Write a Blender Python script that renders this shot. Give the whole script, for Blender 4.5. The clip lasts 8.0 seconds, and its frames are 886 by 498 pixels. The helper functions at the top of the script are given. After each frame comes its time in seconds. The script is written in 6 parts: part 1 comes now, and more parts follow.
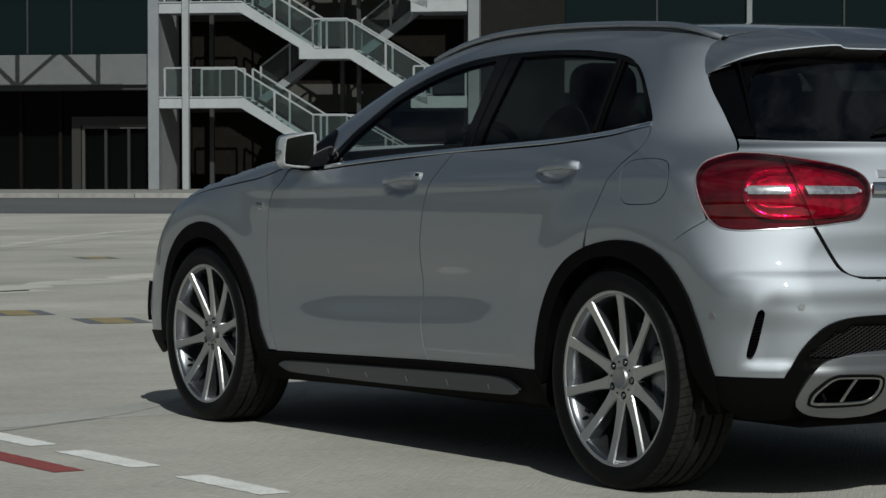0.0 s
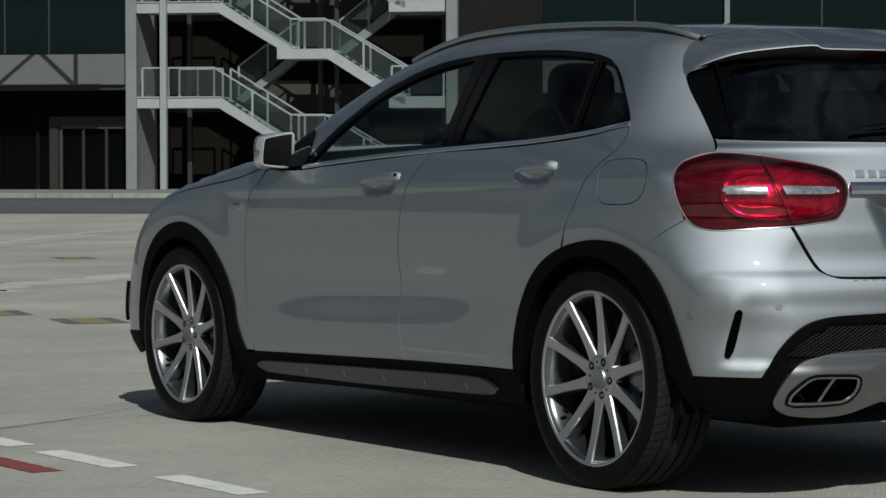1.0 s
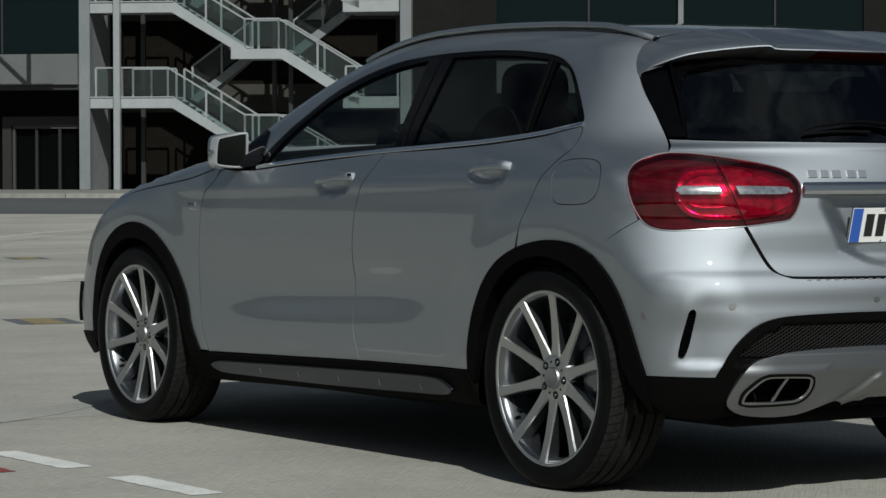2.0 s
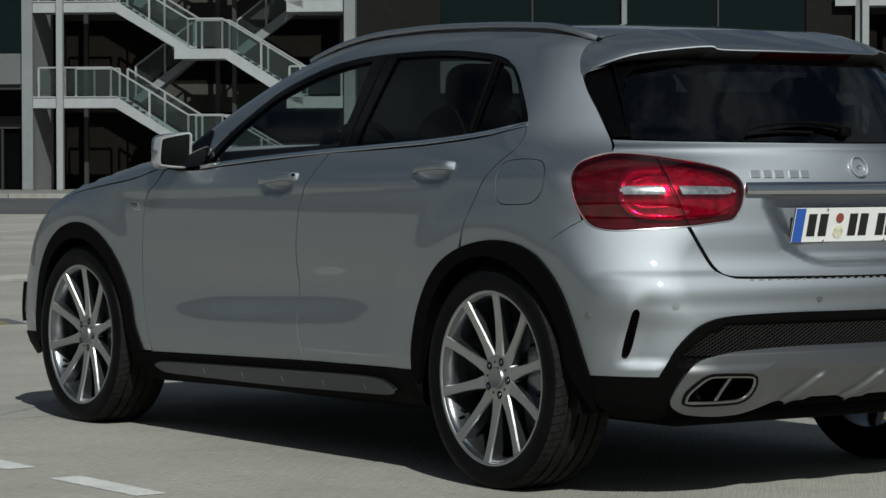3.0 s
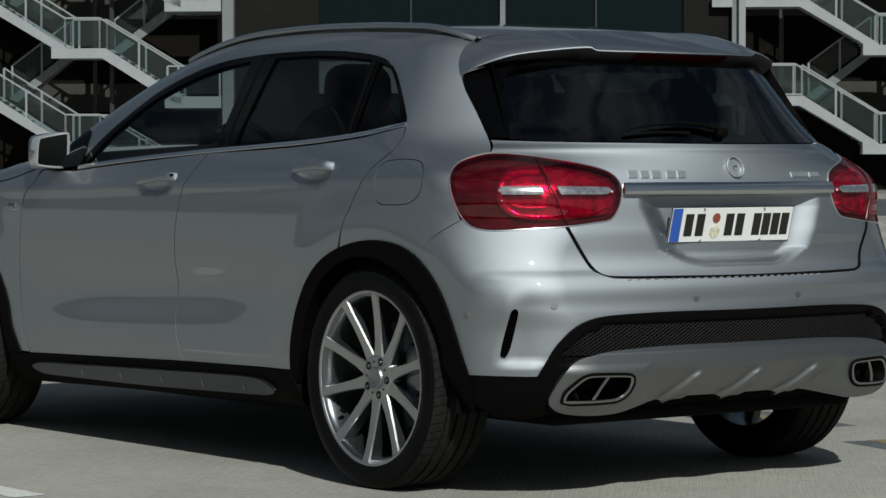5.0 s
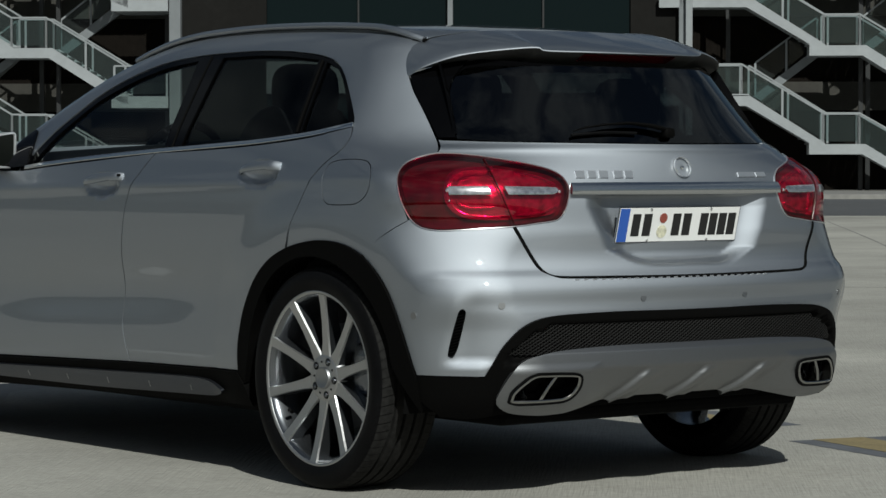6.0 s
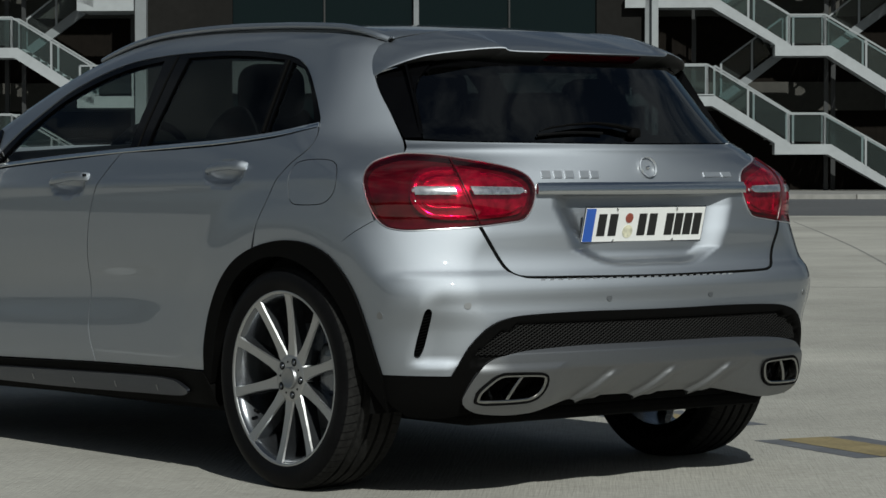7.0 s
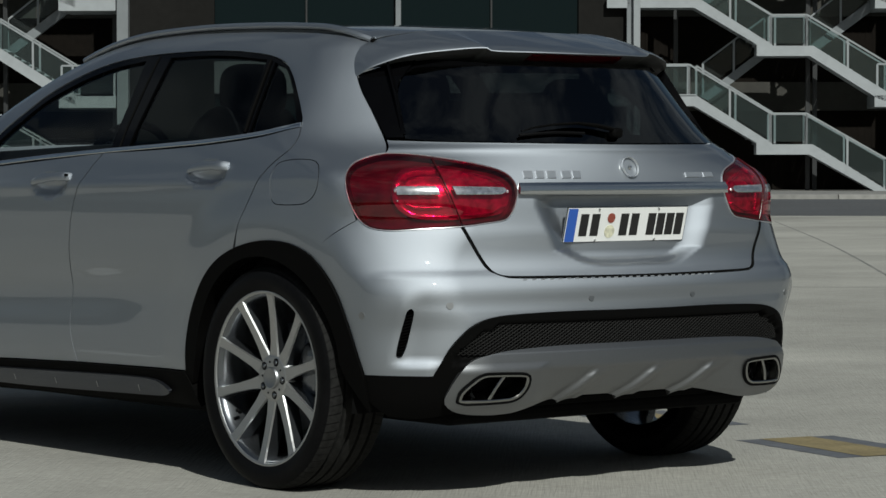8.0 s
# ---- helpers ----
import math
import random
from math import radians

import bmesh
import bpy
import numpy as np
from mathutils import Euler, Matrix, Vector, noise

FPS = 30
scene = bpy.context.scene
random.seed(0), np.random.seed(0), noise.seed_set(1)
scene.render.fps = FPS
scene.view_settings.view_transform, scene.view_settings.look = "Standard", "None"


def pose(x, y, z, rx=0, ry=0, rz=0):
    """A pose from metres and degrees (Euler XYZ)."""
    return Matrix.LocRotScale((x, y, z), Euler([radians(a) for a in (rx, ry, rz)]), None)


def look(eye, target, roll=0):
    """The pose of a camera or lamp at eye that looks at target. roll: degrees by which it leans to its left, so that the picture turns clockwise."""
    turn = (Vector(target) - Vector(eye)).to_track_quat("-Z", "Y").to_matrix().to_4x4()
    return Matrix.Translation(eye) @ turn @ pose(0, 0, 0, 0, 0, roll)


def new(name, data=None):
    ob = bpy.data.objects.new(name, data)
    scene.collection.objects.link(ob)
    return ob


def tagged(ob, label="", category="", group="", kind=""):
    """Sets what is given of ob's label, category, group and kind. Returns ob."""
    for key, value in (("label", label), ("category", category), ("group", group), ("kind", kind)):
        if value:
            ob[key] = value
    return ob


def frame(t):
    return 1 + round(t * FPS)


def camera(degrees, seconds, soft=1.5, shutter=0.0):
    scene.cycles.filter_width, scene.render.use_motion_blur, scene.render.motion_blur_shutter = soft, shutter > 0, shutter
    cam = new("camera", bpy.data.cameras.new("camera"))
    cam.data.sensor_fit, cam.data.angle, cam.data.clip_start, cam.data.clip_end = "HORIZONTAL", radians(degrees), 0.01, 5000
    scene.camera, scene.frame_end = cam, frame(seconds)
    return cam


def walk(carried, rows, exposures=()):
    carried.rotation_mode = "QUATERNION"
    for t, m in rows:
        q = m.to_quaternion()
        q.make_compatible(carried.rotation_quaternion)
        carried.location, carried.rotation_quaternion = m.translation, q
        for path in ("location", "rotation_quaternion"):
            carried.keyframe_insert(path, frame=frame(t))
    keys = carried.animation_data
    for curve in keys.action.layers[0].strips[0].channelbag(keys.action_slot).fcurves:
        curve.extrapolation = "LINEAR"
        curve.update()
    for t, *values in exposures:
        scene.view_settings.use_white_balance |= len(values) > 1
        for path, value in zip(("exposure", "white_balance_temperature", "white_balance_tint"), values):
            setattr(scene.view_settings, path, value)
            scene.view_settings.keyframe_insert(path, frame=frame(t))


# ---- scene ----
cam = camera(18.36, 8.0)
PATH = [
    (0, (-5.7444, -6.7413, 0.9822), (-3.0827, -2.5114, 0.8311), 0.082),
    (0.5, (-5.7448, -6.7418, 0.9822), (-3.0722, -2.5187, 0.8311), 0.081),
    (1, (-5.7456, -6.7428, 0.9822), (-3.0500, -2.5344, 0.8312), 0.078),
    (1.5, (-5.7467, -6.7443, 0.9821), (-3.0190, -2.5566, 0.8312), 0.073),
    (3, (-5.7512, -6.7501, 0.9820), (-2.9008, -2.6449, 0.8313), 0.056),
    (3.5, (-5.7529, -6.7522, 0.9819), (-2.8579, -2.6783, 0.8313), 0.050),
    (4, (-5.7547, -6.7545, 0.9818), (-2.8105, -2.7161, 0.8313), 0.044),
    (4.5, (-5.7563, -6.7566, 0.9818), (-2.7696, -2.7494, 0.8314), 0.038),
    (6, (-5.7608, -6.7623, 0.9816), (-2.6562, -2.8458, 0.8315), 0.021),
    (6.5, (-5.7618, -6.7636, 0.9816), (-2.6312, -2.8679, 0.8315), 0.017),
    (7, (-5.7626, -6.7648, 0.9816), (-2.6099, -2.8869, 0.8315), 0.014),
    (7.5, (-5.7632, -6.7655, 0.9815), (-2.5961, -2.8994, 0.8315), 0.012),
    (8, (-5.7636, -6.7660, 0.9815), (-2.5856, -2.9089, 0.8315), 0.010),
]
walk(cam, [(t, look(eye, target, -roll)) for t, eye, target, roll in PATH], [(0.0, -0.92, 6170, 3), (8.0, -0.92, 6170, 3)])

# ---- world and sun ----
SUN_TRAVEL = Vector((0.47, 1.12, -1.0)).normalized()
sun = new("sun", bpy.data.lights.new("sun", "SUN"))
sun.data.energy, sun.data.angle, sun.data.color = 6.9, radians(0.53), (1.0, 0.965, 0.91)
sun.matrix_world = look((0, 0, 60), Vector((0, 0, 60)) + SUN_TRAVEL)
world = bpy.data.worlds.new("sky")
scene.world = world
world.use_nodes = True
wn = world.node_tree
sky = wn.nodes.new("ShaderNodeTexSky")
sky.sky_type, sky.sun_disc = "NISHITA", False
sky.sun_elevation = math.asin(-SUN_TRAVEL.z)
sky.sun_rotation = math.atan2(-SUN_TRAVEL.x, -SUN_TRAVEL.y)
sky.dust_density = 2.0
where = wn.nodes.new("ShaderNodeTexCoord")
stretch = wn.nodes.new("ShaderNodeMapping")
stretch.inputs["Location"].default_value = (1.3, 4.1, 2.2)
stretch.inputs["Scale"].default_value = (1.0, 1.0, 4.0)
cloud = wn.nodes.new("ShaderNodeTexNoise")
cloud.inputs["Scale"].default_value, cloud.inputs["Detail"].default_value, cloud.inputs["Roughness"].default_value = 2.2, 7.0, 0.6
cover = wn.nodes.new("ShaderNodeMapRange")
cover.inputs["From Min"].default_value, cover.inputs["From Max"].default_value = 0.46, 0.62
cover.inputs["To Max"].default_value = 0.80
cover.inputs["To Min"].default_value = 0.0
over_sky = wn.nodes.new("ShaderNodeMix")
over_sky.data_type = "RGBA"
over_sky.inputs[7].default_value = (8.0, 8.5, 9.0, 1)
wn.links.new(where.outputs["Generated"], stretch.inputs["Vector"])
wn.links.new(stretch.outputs[0], cloud.inputs["Vector"])
wn.links.new(cloud.outputs["Fac"], cover.inputs["Value"])
wn.links.new(cover.outputs["Result"], over_sky.inputs[0])
wn.links.new(sky.outputs[0], over_sky.inputs[6])
wn.links.new(over_sky.outputs[2], wn.nodes["Background"].inputs[0])
wn.nodes["Background"].inputs[1].default_value = 0.048


# ---- materials ----
def material(name, base, rough=0.5, metal=0.0, grain=0.0, grain_size=40.0, blotch=0.0, blotch_size=2.0, bump=0.0, coat=0.0, spec=0.5, tint=None, vary=0.0):
    """A surface with fine grain, broad blotches and a little relief, all at real size."""
    m = bpy.data.materials.new(name)
    m.use_nodes = True
    t = m.node_tree
    b = t.nodes["Principled BSDF"]
    b.inputs["Base Color"].default_value = (*base, 1)
    b.inputs["Roughness"].default_value = rough
    b.inputs["Metallic"].default_value = metal
    b.inputs["Coat Weight"].default_value = coat
    b.inputs["Coat Roughness"].default_value = 0.03
    b.inputs["Specular IOR Level"].default_value = spec
    where = t.nodes.new("ShaderNodeTexCoord")
    colour = None
    for amount, size, detail in ((grain, grain_size, 3.0), (blotch, blotch_size, 5.0)):
        if not amount:
            continue
        n = t.nodes.new("ShaderNodeTexNoise")
        n.inputs["Scale"].default_value, n.inputs["Detail"].default_value = size, detail
        t.links.new(where.outputs["Object"], n.inputs["Vector"])
        r = t.nodes.new("ShaderNodeMapRange")
        r.inputs["From Min"].default_value, r.inputs["From Max"].default_value = 0.3, 0.7
        r.inputs["To Min"].default_value, r.inputs["To Max"].default_value = 1 - amount, 1 + amount
        t.links.new(n.outputs["Fac"], r.inputs["Value"])
        mul = t.nodes.new("ShaderNodeMix")
        mul.data_type, mul.blend_type = "RGBA", "MULTIPLY"
        mul.inputs[0].default_value = 1.0
        if colour is None:
            mul.inputs[6].default_value = (*base, 1)
        else:
            t.links.new(colour, mul.inputs[6])
        t.links.new(r.outputs["Result"], mul.inputs[7])
        colour = mul.outputs[2]
    if vary:
        info = t.nodes.new("ShaderNodeObjectInfo")
        r = t.nodes.new("ShaderNodeMapRange")
        r.inputs["To Min"].default_value, r.inputs["To Max"].default_value = 1 - vary, 1 + vary
        t.links.new(info.outputs["Random"], r.inputs["Value"])
        mul = t.nodes.new("ShaderNodeMix")
        mul.data_type, mul.blend_type = "RGBA", "MULTIPLY"
        mul.inputs[0].default_value = 1.0
        mul.inputs[6].default_value = (*base, 1)
        if colour is not None:
            t.links.new(colour, mul.inputs[6])
        t.links.new(r.outputs["Result"], mul.inputs[7])
        colour = mul.outputs[2]
    if colour is not None:
        t.links.new(colour, b.inputs["Base Color"])
    if bump:
        n = t.nodes.new("ShaderNodeTexNoise")
        n.inputs["Scale"].default_value, n.inputs["Detail"].default_value = grain_size, 4.0
        t.links.new(where.outputs["Object"], n.inputs["Vector"])
        k = t.nodes.new("ShaderNodeBump")
        k.inputs["Strength"].default_value, k.inputs["Distance"].default_value = bump, 0.004
        t.links.new(n.outputs["Fac"], k.inputs["Height"])
        t.links.new(k.outputs["Normal"], b.inputs["Normal"])
    return m


def glass_material(name, colour, gloss=1.0, haze=0.0):
    """Thin glass: tinted see-through with a mirror-like gloss that grows towards the edge."""
    m = bpy.data.materials.new(name)
    m.use_nodes = True
    t = m.node_tree
    t.nodes.remove(t.nodes["Principled BSDF"])
    clear, shine, mix, edge = (t.nodes.new("ShaderNode" + k) for k in ("BsdfTransparent", "BsdfGlossy", "MixShader", "LayerWeight"))
    clear.inputs[0].default_value = (*colour, 1)
    shine.inputs["Roughness"].default_value = 0.01
    shine.inputs["Color"].default_value = (gloss, gloss, gloss, 1)
    edge.inputs["Blend"].default_value = 0.5
    steep, scale = t.nodes.new("ShaderNodeMath"), t.nodes.new("ShaderNodeMath")
    steep.operation, scale.operation = "POWER", "MULTIPLY_ADD"
    steep.inputs[1].default_value = 5.0
    scale.inputs[1].default_value, scale.inputs[2].default_value = 0.92, 0.065
    t.links.new(edge.outputs["Facing"], steep.inputs[0])
    t.links.new(steep.outputs[0], scale.inputs[0])
    t.links.new(scale.outputs[0], mix.inputs[0])
    t.links.new(clear.outputs[0], mix.inputs[1])
    t.links.new(shine.outputs[0], mix.inputs[2])
    last = mix.outputs[0]
    if haze:
        dust, film = t.nodes.new("ShaderNodeBsdfDiffuse"), t.nodes.new("ShaderNodeMixShader")
        dust.inputs["Color"].default_value = (0.5, 0.58, 0.56, 1)
        film.inputs[0].default_value = haze
        t.links.new(last, film.inputs[1])
        t.links.new(dust.outputs[0], film.inputs[2])
        last = film.outputs[0]
    t.links.new(last, t.nodes["Material Output"].inputs[0])
    return m


def metallic_paint(name, colour, spread):
    """Metal flakes that scatter the light widely, under a glossy varnish, on slightly uneven sheet."""
    m = material(name, colour, grain=0.03, grain_size=900)
    t = m.node_tree
    b = t.nodes["Principled BSDF"]
    flake, varnish, edge, mix, waves, where, bump = (t.nodes.new("ShaderNode" + k) for k in ("BsdfGlossy", "BsdfGlossy", "Fresnel", "MixShader", "TexNoise", "TexCoord", "Bump"))
    flake.distribution = "BECKMANN"
    flake.inputs["Roughness"].default_value = spread
    varnish.inputs["Roughness"].default_value = 0.03
    varnish.inputs["Color"].default_value = (1, 1, 1, 1)
    edge.inputs["IOR"].default_value = 1.62
    waves.inputs["Scale"].default_value, waves.inputs["Detail"].default_value = 4.0, 1.5
    bump.inputs["Strength"].default_value, bump.inputs["Distance"].default_value = 1.0, 0.0012
    t.links.new(where.outputs["Object"], waves.inputs["Vector"])
    t.links.new(waves.outputs["Fac"], bump.inputs["Height"])
    t.links.new(b.inputs["Base Color"].links[0].from_socket, flake.inputs["Color"])
    for n in (flake, varnish, edge):
        t.links.new(bump.outputs["Normal"], n.inputs["Normal"])
    t.links.new(edge.outputs[0], mix.inputs[0])
    fine, blend = t.nodes.new("ShaderNodeBsdfDiffuse"), t.nodes.new("ShaderNodeMixShader")
    blend.inputs[0].default_value = 0.09
    t.links.new(b.inputs["Base Color"].links[0].from_socket, fine.inputs["Color"])
    t.links.new(bump.outputs["Normal"], fine.inputs["Normal"])
    t.links.new(flake.outputs[0], blend.inputs[1])
    t.links.new(fine.outputs[0], blend.inputs[2])
    t.links.new(blend.outputs[0], mix.inputs[1])
    t.links.new(varnish.outputs[0], mix.inputs[2])
    t.links.new(mix.outputs[0], t.nodes["Material Output"].inputs[0])
    t.nodes.remove(b)
    return m


PAINT = metallic_paint("silver_paint", (0.362, 0.386, 0.420), 0.63)
BLACK_PLASTIC = material("black_plastic", (0.0028, 0.0027, 0.0026), 0.6, spec=0.035, grain=0.15, grain_size=300, bump=0.15)
GLOSS_BLACK = material("gloss_black", (0.002, 0.002, 0.0023), 0.05, spec=0.09)
UNDERBODY = material("underbody", (0.004, 0.004, 0.004), 0.85, spec=0.05, grain=0.2, grain_size=40)
TREAD = material("paler_tread_rubber", (0.015, 0.0147, 0.014), 0.75, spec=0.1, grain=0.3, grain_size=60, bump=0.1, blotch=0.25, blotch_size=7)
RUBBER = material("tyre_rubber", (0.0045, 0.0045, 0.0048), 0.42, spec=0.06, grain=0.2, grain_size=120, bump=0.1, blotch=0.2, blotch_size=8)
ALLOY = material("alloy_rim", (0.46, 0.46, 0.455), 0.42, 0.95, grain=0.05, grain_size=300)
DARK_ALLOY = material("dark_alloy", (0.20, 0.21, 0.225), 0.26, 0.95)
SKID = material("satin_skid_plate", (0.235, 0.24, 0.248), 0.44, 1.0, grain=0.05, grain_size=400)
CHROME = material("chrome", (0.75, 0.76, 0.77), 0.08, 1.0)
SATIN = material("satin_silver", (0.33, 0.335, 0.34), 0.42, 1.0, grain=0.04, grain_size=500)
BAR = material("dark_satin_bar", (0.085, 0.091, 0.106), 0.30, 0.9, grain=0.04, grain_size=500)
TINT = glass_material("tinted_glass", (0.70, 0.76, 0.74), 0.45)
PALE_TINT = glass_material("rear_side_glass", (0.36, 0.41, 0.40), 0.35)
DARK_TINT = glass_material("dark_tinted_glass", (0.08, 0.095, 0.095))
RED_LENS = glass_material("red_lens", (0.78, 0.028, 0.20), 0.9)
LAMP_BACK = material("lamp_red", (0.085, 0.04, 0.045), 0.3, grain=0.5, grain_size=22)
LAMP_RIM = material("lamp_rim_red", (0.035, 0.001, 0.004), 0.25)
LAMP_DARK = material("dark_red_lamp", (0.05, 0.002, 0.004), 0.2)
LAMP_INNER = material("lamp_reflector", (0.62, 0.45, 0.48), 0.25, 0.7, grain=0.45, grain_size=45, bump=0.5)
LAMP_GUIDE = material("lamp_guide", (0.95, 0.80, 0.84), 0.14, 0.9)
STRIP = material("satin_chrome_strip", (0.66, 0.68, 0.70), 0.20, 1.0)
SPOILER_SHADE = material("shaded_spoiler_grey", (0.05, 0.05, 0.049), 0.5, spec=0.25, grain=0.1, grain_size=200)
GRILLE = material("grille_plastic", (0.011, 0.0107, 0.0103), 0.5, spec=0.15)
BADGE = material("polished_badge_metal", (0.80, 0.81, 0.82), 0.30, 0.9)
EXHAUST_CHROME = material("smoked_chrome", (0.32, 0.32, 0.31), 0.12, 1.0)
LAMP_CLEAR = material("lamp_clear", (0.70, 0.70, 0.71), 0.16, 0.9, grain=0.25, grain_size=60)
MIRROR_RIM = material("mirror_rim", (0.62, 0.63, 0.64), 0.35, 0.7)
MIRROR = material("mirror_glass", (0.85, 0.87, 0.88), 0.01, 1.0)
CABIN = material("cabin_trim", (0.007, 0.007, 0.0075), 0.75, spec=0.15, grain=0.2, grain_size=60)
DISC = material("brake_steel", (0.20, 0.20, 0.20), 0.35, 0.9, grain=0.1, grain_size=80)
PLATE_WHITE = material("plate_white", (0.78, 0.78, 0.76), 0.4, grain=0.02, grain_size=60)
PLATE_BLUE = material("plate_blue", (0.03, 0.10, 0.42), 0.4)
PLATE_BLACK = material("plate_black", (0.012, 0.012, 0.012), 0.45)
PLATE_RED = material("plate_red", (0.25, 0.06, 0.04), 0.5)
PLATE_SEAL = material("plate_seal", (0.62, 0.60, 0.45), 0.5, grain=0.3, grain_size=70)
CONCRETE = material("concrete", (0.334, 0.323, 0.288), 0.85, grain=0.10, grain_size=30, blotch=0.16, blotch_size=0.5, bump=0.4)
def broom_finish(m):
    """Fine parallel brush lines and pale and dark patches on the apron."""
    t = m.node_tree
    b = t.nodes["Principled BSDF"]
    where = t.nodes.new("ShaderNodeTexCoord")
    turn = t.nodes.new("ShaderNodeMapping")
    turn.vector_type = "TEXTURE"
    turn.inputs["Rotation"].default_value = (0, 0, radians(-42.5))
    turn.inputs["Scale"].default_value = (0.010, 0.25, 1)
    lines = t.nodes.new("ShaderNodeTexNoise")
    lines.inputs["Scale"].default_value, lines.inputs["Detail"].default_value = 1.0, 3.0
    bump = t.nodes.new("ShaderNodeBump")
    bump.inputs["Strength"].default_value, bump.inputs["Distance"].default_value = 0.8, 0.005
    t.links.new(where.outputs["Object"], turn.inputs["Vector"])
    t.links.new(turn.outputs[0], lines.inputs["Vector"])
    t.links.new(lines.outputs["Fac"], bump.inputs["Height"])
    t.links.new(bump.outputs["Normal"], b.inputs["Normal"])
    old = b.inputs["Base Color"].links[0].from_socket
    for scale, size, lo, hi, seed in (((1, 1, 1), 0.13, 0.86, 1.10, 3.0), ((0.25, 2.2, 1), 0.6, 0.95, 1.04, 9.0), ((1, 1, 1), 5.0, 0.95, 1.04, 21.0)):
        place = t.nodes.new("ShaderNodeMapping")
        place.inputs["Scale"].default_value, place.inputs["Location"].default_value = scale, (seed, seed, 0)
        place.inputs["Rotation"].default_value = (0, 0, radians(35))
        patch = t.nodes.new("ShaderNodeTexNoise")
        patch.inputs["Scale"].default_value, patch.inputs["Detail"].default_value = size, 6.0
        span = t.nodes.new("ShaderNodeMapRange")
        span.inputs["From Min"].default_value, span.inputs["From Max"].default_value = 0.35, 0.65
        span.inputs["To Min"].default_value, span.inputs["To Max"].default_value = lo, hi
        mul = t.nodes.new("ShaderNodeMix")
        mul.data_type, mul.blend_type = "RGBA", "MULTIPLY"
        mul.inputs[0].default_value = 1.0
        t.links.new(where.outputs["Object"], place.inputs["Vector"])
        t.links.new(place.outputs[0], patch.inputs["Vector"])
        t.links.new(patch.outputs["Fac"], span.inputs["Value"])
        t.links.new(old, mul.inputs[6])
        t.links.new(span.outputs["Result"], mul.inputs[7])
        old = mul.outputs[2]
    t.links.new(old, b.inputs["Base Color"])


broom_finish(CONCRETE)
ASPHALT = material("asphalt", (0.075, 0.077, 0.08), 0.85, grain=0.25, grain_size=8, blotch=0.15, blotch_size=0.15, bump=0.3)
KERB = material("kerb_stone", (0.20, 0.195, 0.183), 0.8, grain=0.15, grain_size=3, blotch=0.15, blotch_size=0.4)
KERB_PIECE = material("kerb_piece", (0.23, 0.225, 0.21), 0.8, grain=0.15, grain_size=3, vary=0.12)
JOINT = material("joint_seal", (0.20, 0.195, 0.183), 0.9, grain=0.3, grain_size=6)
PALE_WEAR = material("pale_worn_concrete", (0.40, 0.388, 0.35), 0.85, grain=0.12, grain_size=20, blotch=0.14, blotch_size=1.2, bump=0.3)
STAIN = material("damp_concrete", (0.30, 0.292, 0.272), 0.85, grain=0.10, grain_size=30, blotch=0.16, blotch_size=0.9, bump=0.3)
COLUMN_AND_SHADE = material("column_and_stair_shade_grey", (0.185, 0.198, 0.204), 0.55, grain=0.05, grain_size=4, blotch=0.08, blotch_size=0.5)
RAIL_STEEL = material("pale_rail_steel", (0.275, 0.292, 0.298), 0.45, grain=0.05, grain_size=6)
SHADED_BAND = material("shaded_beige_band", (0.034, 0.032, 0.026), 0.75, grain=0.12, grain_size=4, blotch=0.1, blotch_size=0.6)
DIM_WALL = material("dark_grey_wall", (0.013, 0.0125, 0.0115), 0.8, spec=0.06, grain=0.10, grain_size=4, blotch=0.12, blotch_size=0.4)
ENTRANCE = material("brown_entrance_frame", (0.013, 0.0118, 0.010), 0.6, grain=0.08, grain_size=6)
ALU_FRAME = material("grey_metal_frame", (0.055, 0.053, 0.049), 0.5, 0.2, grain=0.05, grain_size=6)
BAND = material("pale_cladding", (0.105, 0.110, 0.111), 0.6, grain=0.05, grain_size=5, blotch=0.08, blotch_size=0.5)
HILL = material("unseen_hill_woods", (0.030, 0.036, 0.022), 0.9, spec=0.1, grain=0.4, grain_size=0.15, blotch=0.4, blotch_size=0.03)
WHITE_STEEL = material("white_painted_steel", (0.315, 0.333, 0.340), 0.5, grain=0.05, grain_size=5, blotch=0.06, blotch_size=0.6)
GREY_WALL = material("grey_render", (0.22, 0.228, 0.228), 0.75, grain=0.08, grain_size=6, blotch=0.1, blotch_size=0.5)
# brown cladding, with the shade of the recesses put into its colour
RECESS_SHADE = material("recess_shade_brown", (0.008, 0.0064, 0.005), 0.85, spec=0.08, grain=0.15, grain_size=4)
DARK_FRAME = material("dark_window_frame", (0.026, 0.027, 0.027), 0.5, grain=0.08, grain_size=5)
FACADE_GLASS = material("dark_facade_glass", (0.0055, 0.0105, 0.0115), 0.08, spec=0.12)
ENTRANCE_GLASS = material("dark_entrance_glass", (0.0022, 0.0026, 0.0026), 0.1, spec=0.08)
RAIL_GLASS = glass_material("green_rail_glass", (0.50, 0.61, 0.60), 0.35, haze=0.030)
WHITE_LINE = material("white_road_paint", (0.62, 0.62, 0.60), 0.7, grain=0.12, grain_size=60, blotch=0.1, blotch_size=8)
RED_LINE = material("red_road_paint", (0.20, 0.045, 0.042), 0.7, grain=0.15, grain_size=60, blotch=0.15, blotch_size=8)
YELLOW_LINE = material("yellow_road_paint", (0.225, 0.18, 0.09), 0.75, grain=0.15, grain_size=50, blotch=0.2, blotch_size=6)
